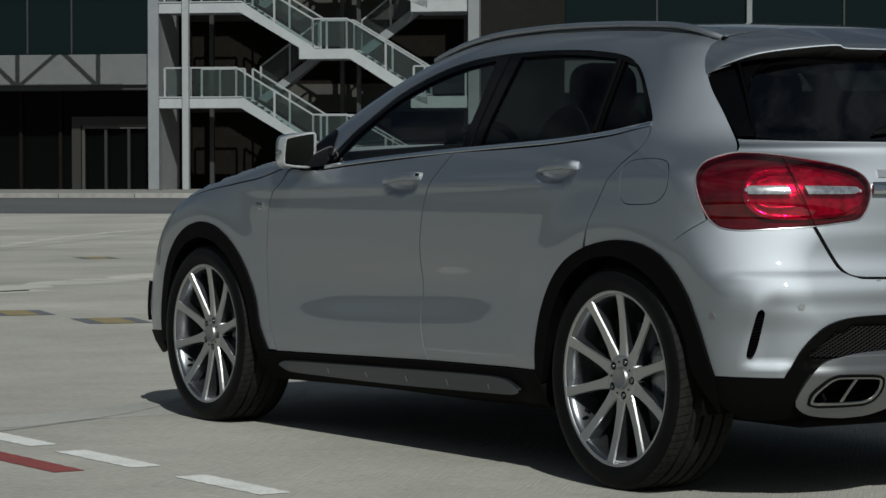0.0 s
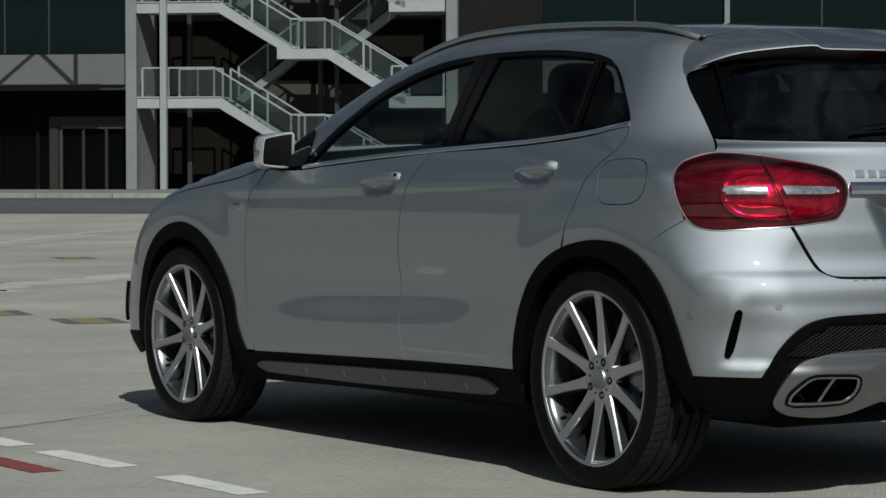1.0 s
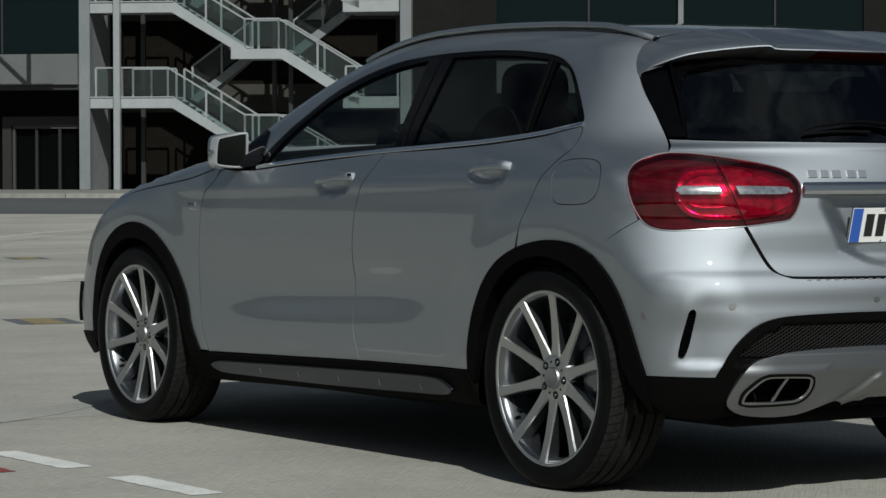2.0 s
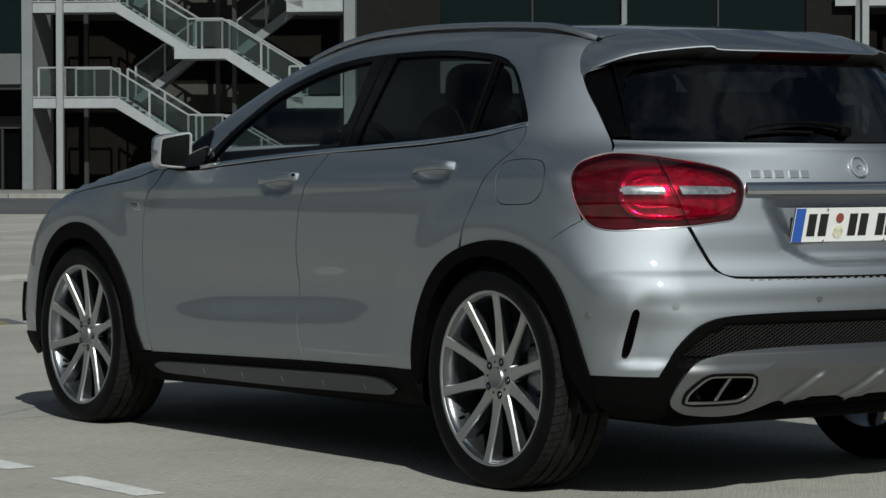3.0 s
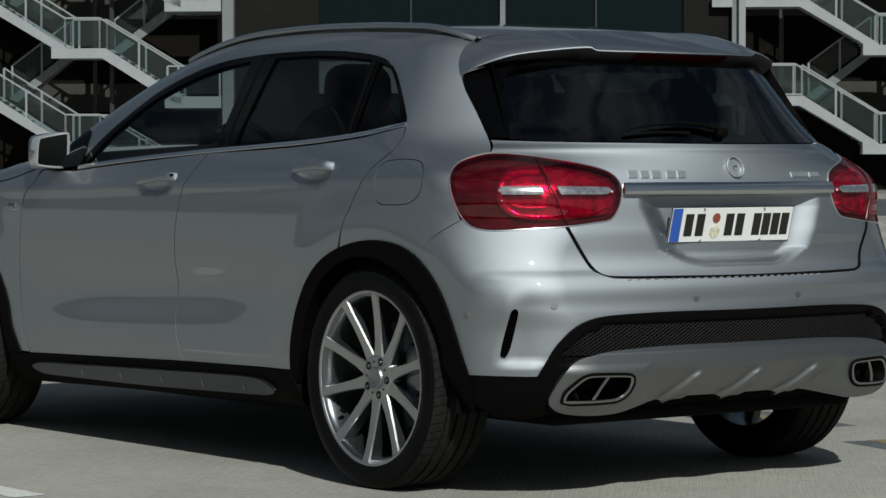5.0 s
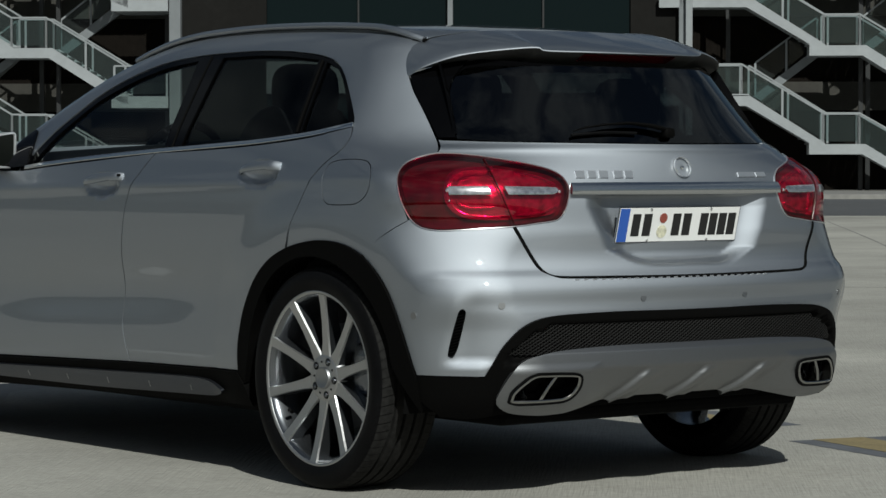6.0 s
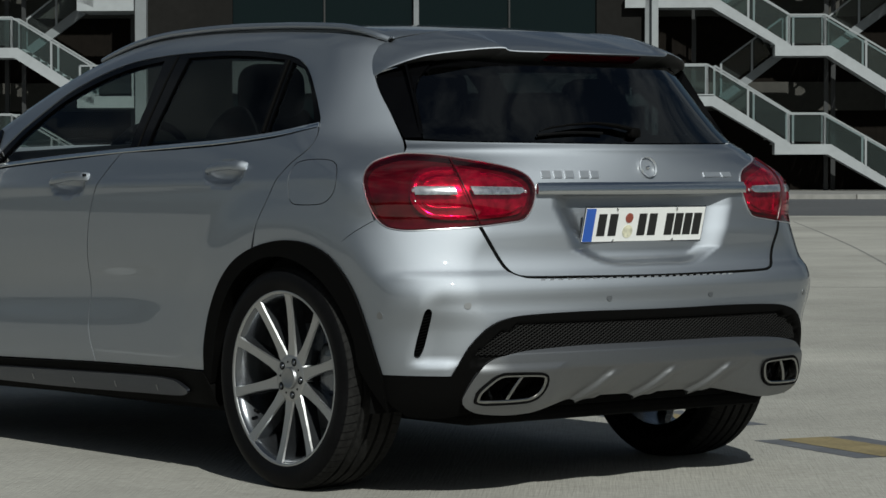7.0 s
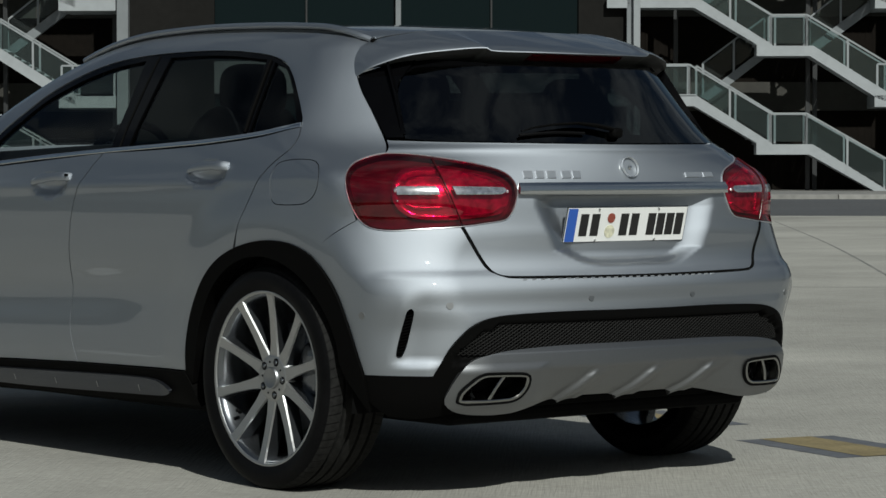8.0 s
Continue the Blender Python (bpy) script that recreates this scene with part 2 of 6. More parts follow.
GREY_LINE = material("grey_cover_paint", (0.105, 0.11, 0.122), 0.75, grain=0.12, grain_size=50, blotch=0.15, blotch_size=6)


# ---- mesh helpers ----
def part(name, bm, mat, parent=None, label="", smooth=False):
    """Links a bmesh as one mesh object, under a thing or a part."""
    me = bpy.data.meshes.new(name)
    bm.to_mesh(me)
    bm.free()
    me.materials.append(mat)
    if smooth:
        me.polygons.foreach_set("use_smooth", [True] * len(me.polygons))
        me.set_sharp_from_angle(angle=radians(38))
    ob = new(name, me)
    ob.parent = parent
    if label:
        ob["label"] = label
    return ob


def thing(name, place, label, category, group="", kind="", turn=0.0):
    ob = new(name)
    ob.empty_display_size = 0.2
    ob.matrix_world = pose(*place, 0, 0, turn)
    return tagged(ob, label, category, group, kind)


def box(bm, x0, x1, y0, y1, z0, z1, bevel=0.0):
    vs = [bm.verts.new(p) for p in ((x0, y0, z0), (x1, y0, z0), (x1, y1, z0), (x0, y1, z0), (x0, y0, z1), (x1, y0, z1), (x1, y1, z1), (x0, y1, z1))]
    fs = [bm.faces.new([vs[i] for i in q]) for q in ((3, 2, 1, 0), (4, 5, 6, 7), (0, 1, 5, 4), (1, 2, 6, 5), (2, 3, 7, 6), (3, 0, 4, 7))]
    if bevel:
        es = list({e for f in fs for e in f.edges})
        bmesh.ops.bevel(bm, geom=es, offset=bevel, segments=2, affect="EDGES", profile=0.5)
    return bm


def boxes(*rows, bevel=0.0):
    bm = bmesh.new()
    for r in rows:
        box(bm, *r, bevel=bevel)
    return bm


def prism(bm, outline, d0, d1):
    """An outline of (s, z) pairs drawn out along the depth from d0 to d1."""
    a = [bm.verts.new((s, d0, z)) for s, z in outline]
    b = [bm.verts.new((s, d1, z)) for s, z in outline]
    n = len(a)
    bm.faces.new(a)
    bm.faces.new(list(reversed(b)))
    for i in range(n):
        bm.faces.new((a[i], b[i], b[(i + 1) % n], a[(i + 1) % n]))
    bmesh.ops.recalc_face_normals(bm, faces=bm.faces[:])
    return bm


def beam(bm, p, q, width, depth):
    """A bar with a rectangular section from p to q; depth lies along y."""
    p, q = Vector(p), Vector(q)
    along = (q - p).normalized()
    side = Vector((0, 1, 0))
    up = along.cross(side)
    if up.length < 1e-4:
        side = Vector((1, 0, 0))
        up = along.cross(side)
    up.normalize()
    side = up.cross(along).normalized()
    vs = []
    for o in (p, q):
        for a, b in ((-1, -1), (1, -1), (1, 1), (-1, 1)):
            vs.append(bm.verts.new(o + up * a * width / 2 + side * b * depth / 2))
    for f in ((3, 2, 1, 0), (4, 5, 6, 7), (0, 1, 5, 4), (1, 2, 6, 5), (2, 3, 7, 6), (3, 0, 4, 7)):
        bm.faces.new([vs[i] for i in f])
    bmesh.ops.recalc_face_normals(bm, faces=bm.faces[:])
    return bm


# ---- the shape of the car's skin ----
def spline(*pts):
    """A smooth curve through pairs, with straight ends."""
    px, py = np.array([p[0] for p in pts], float), np.array([p[1] for p in pts], float)
    h, dl = np.diff(px), np.diff(py) / np.diff(px)
    m = np.empty(len(px))
    m[1:-1] = (dl[:-1] * h[1:] + dl[1:] * h[:-1]) / (h[1:] + h[:-1])
    m[0], m[-1] = dl[0], dl[-1]

    def exact(q):
        i = np.clip(np.searchsorted(px, q) - 1, 0, len(h) - 1)
        u = (q - px[i]) / h[i]
        v = np.clip(u, 0, 1)
        y = (2 * v**3 - 3 * v**2 + 1) * py[i] + (v**3 - 2 * v**2 + v) * h[i] * m[i] + (3 * v**2 - 2 * v**3) * py[i + 1] + (v**3 - v**2) * h[i] * m[i + 1]
        return y + np.where(u > 1, (u - 1) * h[i] * m[i + 1], 0) + np.where(u < 0, u * h[i] * m[i], 0)
    fine = np.linspace(px[0] - 1.5, px[-1] + 1.5, 30001)
    table, x0, k = exact(fine), fine[0], 30000 / (fine[-1] - fine[0])

    def at(q):
        w = np.clip((np.asarray(q, float) - x0) * k, 0, 29999.0)
        i = w.astype(int)
        return table[i] + (w - i) * (table[i + 1] - table[i])
    return at


def step(a, b, q):
    u = np.clip((q - a) / (b - a), 0, 1)
    return u * u * (3 - 2 * u)


def meet(a, b, r):
    """Where two skins meet, rounded with radius r."""
    return np.minimum(-r, np.maximum(a, b)) + np.hypot(np.maximum(a + r, 0), np.maximum(b + r, 0))


WHEEL_R, AXLE_F = 0.338, 2.699
HALF_WIDTH = spline((0.18, 0.80), (0.28, 0.850), (0.36, 0.866), (0.5, 0.874), (0.62, 0.884), (0.75, 0.895), (0.85, 0.897), (0.92, 0.891), (0.97, 0.878), (1.02, 0.858), (1.1, 0.818), (1.2, 0.757), (1.3, 0.694), (1.4, 0.625), (1.5, 0.55))
LOW_TAPER = spline((-0.7, 0.05), (-0.4, 0.012), (0.0, 0.0), (0.8, 0.0), (1.6, 0.0), (2.4, 0.0), (2.8, 0.008), (3.1, 0.020), (3.5, 0.075))
HIGH_TAPER = spline((-0.7, 0.22), (-0.4, 0.12), (-0.1, 0.045), (0.3, 0.005), (0.9, 0.0), (1.5, 0.02), (2.1, 0.07))
REAR = spline((0.18, -0.60), (0.28, -0.70), (0.38, -0.735), (0.5, -0.745), (0.58, -0.745), (0.64, -0.73), (0.68, -0.70), (0.8, -0.685), (0.95, -0.66), (1.04, -0.625), (1.15, -0.56), (1.27, -0.475), (1.4, -0.36))
REAR_BOW = spline((0.2, 0.14), (0.5, 0.14), (0.62, 0.15), (0.8, 0.17), (0.97, 0.22), (1.05, 0.42), (1.3, 0.55))
CORNER = spline((0.2, 0.20), (0.35, 0.25), (0.5, 0.22), (0.6, 0.17), (0.7, 0.20), (0.8, 0.27), (0.95, 0.28), (1.05, 0.33), (1.15, 0.30), (1.35, 0.30))
TOP = spline((-0.6, 1.345), (-0.35, 1.392), (0.0, 1.43), (0.5, 1.457), (0.9, 1.463), (1.2, 1.444), (1.5, 1.372), (1.8, 1.248), (2.02, 1.115), (2.17, 1.072), (2.4, 1.035), (2.8, 0.955), (3.1, 0.855), (3.3, 0.76), (3.5, 0.60))
NOSE = spline((0.15, 3.52), (0.3, 3.65), (0.45, 3.66), (0.6, 3.58), (0.8, 3.37), (1.0, 3.15))


def skin(x, y, z):
    """Below 0 inside the car, above 0 outside; x counts from the middle line to either side."""
    x = np.abs(x)
    high = step(0.96, 1.25, z)
    half = HALF_WIDTH(z) - LOW_TAPER(y) * (1 - high) - HIGH_TAPER(y) * high
    for axle in (0.0, AXLE_F):
        r = np.hypot(y - axle, z - WHEEL_R)
        half = half + 0.016 * step(0.62, 0.44, r)
    half = half - 0.018 * np.exp(-((z - (0.57 - 0.035 * (y - 1.2))) / 0.085) ** 2) * step(0.20, 1.0, y) * step(2.35, 1.6, y)
    half = half + 0.005 * np.exp(-((z - (0.925 - 0.02 * (y - 1))) / 0.022) ** 2) * step(2.6, 2.0, y)
    side = x - half
    rear = REAR(z) + REAR_BOW(z) * x * x - y
    top = z - (TOP(y) - 0.075 * x * x)
    nose = y - (NOSE(z) - 0.34 * x * x)
    body = meet(meet(side, rear, CORNER(z)), nose, 0.16)
    return meet(body, top, 0.06)


RING = 0.45


def _root(o, d):
    lo, hi = np.zeros(len(o)), np.full(len(o), 3.0)
    for _ in range(25):
        mid = (lo + hi) / 2
        p = o + d * mid[:, None]
        inside = skin(p[:, 0], p[:, 1], p[:, 2]) < 0
        lo, hi = np.where(inside, mid, lo), np.where(inside, hi, mid)
    return o + d * ((lo + hi) / 2)[:, None]


def wrap(az):
    """Skin points from pairs (a, z): a runs along the side as y does, and past RING round the corner to the rear's middle."""
    az = np.asarray(az, float)
    a, z = az[:, 0], az[:, 1]
    turn = np.clip(RING - a, 0, None)
    o = np.stack([np.zeros_like(a), np.maximum(a, RING), z], 1)
    d = np.stack([-np.cos(turn), -np.sin(turn), np.zeros_like(a)], 1)
    return _root(o, d)


def over(xy):
    """Skin points from pairs (x, y), seen from above."""
    xy = np.asarray(xy, float)
    o = np.stack([xy[:, 0], xy[:, 1], np.full(len(xy), 0.6)], 1)
    return _root(o, np.tile((0.0, 0.0, 1.0), (len(xy), 1)))


def normals(p):
    e = 2e-3
    g = np.stack([skin(*(p + e * k).T) - skin(*(p - e * k).T) for k in np.eye(3)], 1)
    return g / np.linalg.norm(g, axis=1)[:, None]
# ---- end of the skin ----


# ---- the car ----
from mathutils.geometry import delaunay_2d_cdt


def smooth_line(pts, closed=True, step_len=0.012):
    """A polyline through control points: rounded (Catmull-Rom), evenly cut. A point given as (a, z, 1) stays a sharp corner."""
    n = len(pts)
    out = []
    span = n if closed else n - 1
    for i in range(span):
        p1, p2 = pts[i], pts[(i + 1) % n]
        p0 = pts[(i - 1) % n] if (closed or i > 0) else p1
        p3 = pts[(i + 2) % n] if (closed or i < n - 2) else p2
        q1, q2 = np.array(p1[:2], float), np.array(p2[:2], float)
        t1 = (q2 - q1) if len(p1) > 2 else (q2 - np.array(p0[:2])) / 2
        t2 = (q2 - q1) if len(p2) > 2 else (np.array(p3[:2]) - q1) / 2
        length = np.linalg.norm(q2 - q1)
        t1 = t1 * min(1.0, length / max(1e-6, np.linalg.norm(t1)))
        t2 = t2 * min(1.0, length / max(1e-6, np.linalg.norm(t2)))
        k = max(2, int(length / step_len))
        for u in np.arange(k) / k:
            out.append((2 * u**3 - 3 * u**2 + 1) * q1 + (u**3 - 2 * u**2 + u) * t1 + (3 * u**2 - 2 * u**3) * q2 + (u**3 - u**2) * t2)
    if not closed:
        out.append(np.array(pts[-1][:2], float))
    return np.array(out)


def inset(loop, gap):
    """A closed outline drawn in by gap."""
    nxt, prv = np.roll(loop, -1, 0), np.roll(loop, 1, 0)
    d = nxt - prv
    d /= np.linalg.norm(d, axis=1)[:, None] + 1e-9
    area = np.sum(loop[:, 0] * nxt[:, 1] - nxt[:, 0] * loop[:, 1])
    n = np.stack([-d[:, 1], d[:, 0]], 1) * (1 if area > 0 else -1)
    return loop + n * gap


def fill(loop, cell, holes=()):
    """Triangles inside an outline, on an even grid."""
    loops = [loop, *holes]
    verts, edges = [], []
    for lp in loops:
        k = len(verts)
        verts += [Vector((float(p[0]), float(p[1]))) for p in lp]
        edges += [(k + i, k + (i + 1) % len(lp)) for i in range(len(lp))]

    def inside(lp, q):
        a, b = lp, np.roll(lp, -1, 0)
        hit = np.zeros(len(q), bool)
        for (x1, y1), (x2, y2) in zip(a, b):
            c = ((y1 > q[:, 1]) != (y2 > q[:, 1]))
            hit ^= c & (q[:, 0] < (x2 - x1) * (q[:, 1] - y1) / (y2 - y1 + 1e-12) + x1)
        return hit
    lo, hi = loop.min(0), loop.max(0)
    gx, gy = np.meshgrid(np.arange(lo[0] + cell / 2, hi[0], cell), np.arange(lo[1] + cell / 2, hi[1], cell))
    q = np.stack([gx.ravel(), gy.ravel()], 1)
    keep = inside(loop, q)
    for hl in holes:
        keep &= ~inside(hl, q)
    edge = np.concatenate(loops)
    q = q[keep]
    if len(q):
        near = np.array([np.min(np.sum((edge - p) ** 2, 1)) for p in q])
        q = q[near > (cell * 0.45) ** 2]
        verts += [Vector((float(p[0]), float(p[1]))) for p in q]
    vs, _, faces, *_ = delaunay_2d_cdt(verts, edges, [], 1 if not holes else 2, 1e-6)
    pts = np.array([(p.x, p.y) for p in vs])
    if holes:
        mid = np.array([pts[list(f)].mean(0) for f in faces])
        ok = inside(loop, mid)
        for hl in holes:
            ok &= ~inside(hl, mid)
        faces = [f for f, k in zip(faces, ok) if k]
    return pts, [tuple(f) for f in faces]


def panel(name, loop, mat, parent, to3d=None, cell=0.03, lift=0.0, depth=0.016, holes=(), mirror=False, label="", roll=0.0015, shape=None):
    """A sheet on the skin with folded edges. lift raises it off the skin; shape adds relief (a function of the pairs)."""
    to3d = to3d or wrap
    pts, faces = fill(loop, cell, holes)
    base = to3d(pts)
    nor = normals(base)
    rise = np.full(len(pts), lift) if shape is None else lift + shape(pts)
    pos = base + nor * rise[:, None]
    if shape is not None:
        e = 2e-3
        pu, pv = to3d(pts + (e, 0)), to3d(pts + (0, e))
        pu = pu + normals(pu) * (lift + shape(pts + (e, 0)))[:, None]
        pv = pv + normals(pv) * (lift + shape(pts + (0, e)))[:, None]
        n2 = np.cross(pu - pos, pv - pos)
        n2 /= np.linalg.norm(n2, axis=1)[:, None] + 1e-12
        n2 *= np.sign(np.sum(n2 * nor, 1))[:, None]
        nor = n2
    count = {}
    for f in faces:
        for i in range(3):
            e = (f[i], f[(i + 1) % 3])
            count[tuple(sorted(e))] = count.get(tuple(sorted(e)), 0) + 1
    # faces look outwards
    tri = np.array(faces)
    fn = np.cross(pos[tri[:, 1]] - pos[tri[:, 0]], pos[tri[:, 2]] - pos[tri[:, 0]])
    flip = np.sum(fn * nor[tri[:, 0]], 1) < 0
    tri[flip] = tri[flip][:, ::-1]
    verts, norms = list(pos), list(nor)
    out = [tuple(f) for f in tri]
    rim = {}
    for f in tri:
        for i in range(3):
            a, b = int(f[i]), int(f[(i + 1) % 3])
            if count[tuple(sorted((a, b)))] == 1:
                for v in (a, b):
                    if v not in rim:
                        rim[v] = (len(verts), len(verts) + 1)
                        verts += [pos[v] - nor[v] * roll, pos[v] - nor[v] * depth]
                        norms += [nor[v], nor[v]]
                out.append((b, a, rim[a][0], rim[b][0]))
                out.append((rim[b][0], rim[a][0], rim[a][1], rim[b][1]))
    verts, norms = np.array(verts), np.array(norms)
    if mirror:
        verts, norms = verts * (-1, 1, 1), norms * (-1, 1, 1)
        out = [tuple(reversed(f)) for f in out]
    me = bpy.data.meshes.new(name)
    me.from_pydata([tuple(v) for v in verts], [], out)
    me.materials.append(mat)
    me.polygons.foreach_set("use_smooth", [len(p.vertices) == 3 for p in me.polygons])
    split = [None] * len(me.loops)
    for p in me.polygons:
        flat = len(p.vertices) == 4
        for li in p.loop_indices:
            split[li] = tuple(p.normal) if flat else tuple(norms[me.loops[li].vertex_index])
    me.normals_split_custom_set(split)
    ob = new(name, me)
    ob.parent = parent
    if label:
        ob["label"] = label
    return ob


def pair(name, loop, mat, parent, **more):
    """The same sheet on the left side and, mirrored, on the right."""
    return panel(name, loop, mat, parent, **more), panel(name, loop, mat, parent, mirror=True, **more)




# ---- ground ----
ALONG, INTO = Vector((0.7379, -0.6749, 0)), Vector((0.6749, 0.7379, 0))
FACE = Matrix(((ALONG.x, INTO.x, 0, 39.9), (ALONG.y, INTO.y, 0, 83.35), (0, 0, 1, 0), (0, 0, 0, 1)))
bm = bmesh.new()
bmesh.ops.create_grid(bm, x_segments=8, y_segments=8, size=900)
ground = tagged(part("ground", bm, CONCRETE), "pale grey weathered concrete apron with faint joints", "ground", kind="structure")
road = tagged(part("road", boxes((-300, 300, -42.3, -14.6, -0.05, 0.006)), ASPHALT), "dark grey asphalt road in front of the building", "road", kind="structure")
road.matrix_world = FACE
pavement = tagged(part("pavement", boxes((-300, 300, -14.0, 60, -0.05, 0.13), bevel=0.02), KERB), "pale concrete pavement beside the road", "pavement", kind="structure")
pavement.matrix_world = FACE
bm = boxes((-1.24, 1.24, -0.30, 0.0, -0.05, 0.145), bevel=0.015)
stone = part("kerb_stone", bm, KERB_PIECE, pavement)
stone.location = (-19.0, -14.0, 0)
for i in range(1, 34):
    ob = new("kerb_stone", stone.data)
    ob.parent = pavement
    ob.location = (-19.0 + 2.5 * i, -14.0, 0)


def strip(points, width, mat, name, label, z=0.0015, rough=0.3):
    """A thin line on the ground through points, a little uneven."""
    line = smooth_line([(x, y) for x, y in points], closed=False, step_len=0.25)
    bm = bmesh.new()
    rows = []
    d = np.gradient(line, axis=0)
    for i, (p, t) in enumerate(zip(line, d)):
        n = np.array((-t[1], t[0])) / (np.linalg.norm(t) + 1e-9)
        w = width / 2 * (1 + rough * math.sin(i * 1.9) * math.cos(i * 0.7))
        rows.append([bm.verts.new((*(p + n * w), z)), bm.verts.new((*(p - n * w), z))])
    for a, b in zip(rows, rows[1:]):
        bm.faces.new((a[0], b[0], b[1], a[1]))
    bmesh.ops.recalc_face_normals(bm, faces=bm.faces[:])
    for f in bm.faces:
        if f.normal.z < 0:
            f.normal_flip()
    return tagged(part(name, bm, mat), label, "ground joint", "ground joints", "structure")


# slab joints run along and across the apron
for k, (p, q) in enumerate((((2.0, 17.2), (22.0, 42.4)), ((30.0, 27.3), (8.0, 4.7)), ((-1.9, 2.64), (-0.3, 3.85)), ((-9.0, 30.5), (14.0, 60.0)), ((4.0, 15.1), (34.0, -14.0)))):
    strip([p, ((p[0] + q[0]) / 2 + 0.1, (p[1] + q[1]) / 2 - 0.1), q], 0.03 if k != 2 else 0.012, JOINT, "slab_joint", "dark sealed joint between concrete slabs")
strip([(-2.4, 3.0), (-0.7, 3.3), (0.4, 4.2)], 0.45, STAIN, "damp_stain", "faint darker stain across the concrete", z=0.0008)


for line, wide in (([(7.0, 23.9), (10.9, 29.4), (13.9, 32.7), (20.0, 38.0)], 0.22), ([(2.6, 13.5), (3.5, 14.3), (4.3, 14.8), (5.3, 15.6), (6.4, 16.2)], 0.55), ([(1.2, 12.4), (2.4, 13.1), (3.2, 13.4)], 0.30)):
    strip(line, wide, PALE_WEAR, "pale_scuff", "pale worn streak across the concrete", z=0.0009, rough=0.6)


def dash(x0, x1, y0, y1, mat, name, label, z=0.0018, skew=0.0):
    """A painted dash with worn edges; skew slants its ends."""
    bm = bmesh.new()
    n = 14
    lo, hi = [], []
    for i in range(n + 1):
        y = y0 + (y1 - y0) * i / n
        w = 0.003 * math.sin(i * 2.7 + x0 * 9) + 0.002 * math.sin(i * 6.1)
        lo.append(bm.verts.new((x0 + w, y + skew, z)))
        hi.append(bm.verts.new((x1 - w, y, z)))
    for i in range(n):
        bm.faces.new((lo[i], hi[i], hi[i + 1], lo[i + 1]))
    return tagged(part(name, bm, mat), label, "road marking", "painted dashes", "structure")


for y0, y1 in ((0.46, 1.03), (1.34, 1.94), (2.16, 2.78)):
    dash(-1.86, -1.75, y0, y1, WHITE_LINE, "white_dash", "worn white painted dash on the concrete")
dash(-2.13, -2.02, 1.35, 2.05, RED_LINE, "red_dash", "faded red painted dash on the concrete")
for x, y in ((1.40, -0.24), (1.76, 9.15), (1.63, 10.35), (6.8, 20.2), (1.64, 0.90)):
    for half, high, mat, name, label in ((0.205, 0.0012, GREY_LINE, "grey_patch", "dark grey cover paint under a yellow mark"), (0.105, 0.0024, YELLOW_LINE, "yellow_dash", "faded yellow painted mark on the concrete")):
        mark = dash(-half, half, -0.33, 0.33, mat, name, label, z=high)
        mark.matrix_world = pose(x, y, 0, 0, 0, -14)


# ---- the building behind ----
building = tagged(new("building"), "long dark glazed building with pale columns behind the apron", "building")
building.matrix_world = FACE


def piece(name, mat, *rows, bevel=0.0, label="", under=None):
    return part(name, boxes(*rows, bevel=bevel), mat, under or building, label)


for s in (-1.275, 10.645, 28.80, 39.70):
    column = piece("column", COLUMN_AND_SHADE, (s - 0.205, s + 0.205, -0.10, 0.35, 0.13, 13.0), bevel=0.02, label="pale grey painted column")
    piece("side_wall", GREY_WALL, (s - 0.195, s + 0.195, 0.35, 2.70, 0.13, 13.0))
    # inner end of the wall, its shade given by the darker colour
    piece("side_return", RECESS_SHADE, (s - 0.195, s + 0.195, 2.70, 4.60, 0.13, 13.0))
piece("back_wall", RECESS_SHADE, (-60, 70, 4.60, 5.0, 0.13, 13.0))
for s0 in (-1.07, 29.0):
    for i in range(44):
        s = s0 + 0.12 + i * 0.245
        piece("cladding_rib", RECESS_SHADE, (s, s + 0.09, 4.585, 4.60, 0.13, 13.0))
    # beige floor edges, coloured dark to stand for the shade in here
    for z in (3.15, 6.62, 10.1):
        piece("floor_edge", SHADED_BAND, (s0 - 0.2, s0 + 11.5, 4.30, 4.54, z - 0.10, z + 0.95))
    for s in (0.25, 5.25, 9.9):
        piece("back_post", DARK_FRAME, (s0 + 1.07 + s, s0 + 1.07 + s + 0.16, 2.15, 2.31, 0.13, 13.0))
# left wing: bright band, dark glass above, recessed entrance below
piece("band", BAND, (-60, -1.48, -0.30, 2.6, 3.98, 5.10), bevel=0.02, label="pale cladding band")
piece("upper_glazing", FACADE_GLASS, (-60, -1.48, 0.0, 2.6, 5.10, 13.0))
for i in range(12):
    s = -4.40 - 1.70 * i
    piece("mullion", DARK_FRAME, (s - 0.03, s + 0.03, -0.06, 0.0, 5.10, 13.0))
piece("soffit_beam", DARK_FRAME, (-60, -1.48, -0.15, 2.6, 3.80, 3.98))
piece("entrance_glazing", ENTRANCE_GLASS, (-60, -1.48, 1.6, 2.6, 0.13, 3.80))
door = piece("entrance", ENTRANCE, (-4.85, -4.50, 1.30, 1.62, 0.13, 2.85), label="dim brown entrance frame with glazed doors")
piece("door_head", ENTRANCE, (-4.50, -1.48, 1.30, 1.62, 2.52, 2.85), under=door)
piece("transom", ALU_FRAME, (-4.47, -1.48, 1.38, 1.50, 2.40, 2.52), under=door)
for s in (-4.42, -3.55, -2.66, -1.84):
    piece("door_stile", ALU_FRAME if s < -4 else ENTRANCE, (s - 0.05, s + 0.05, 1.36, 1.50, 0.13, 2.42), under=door)
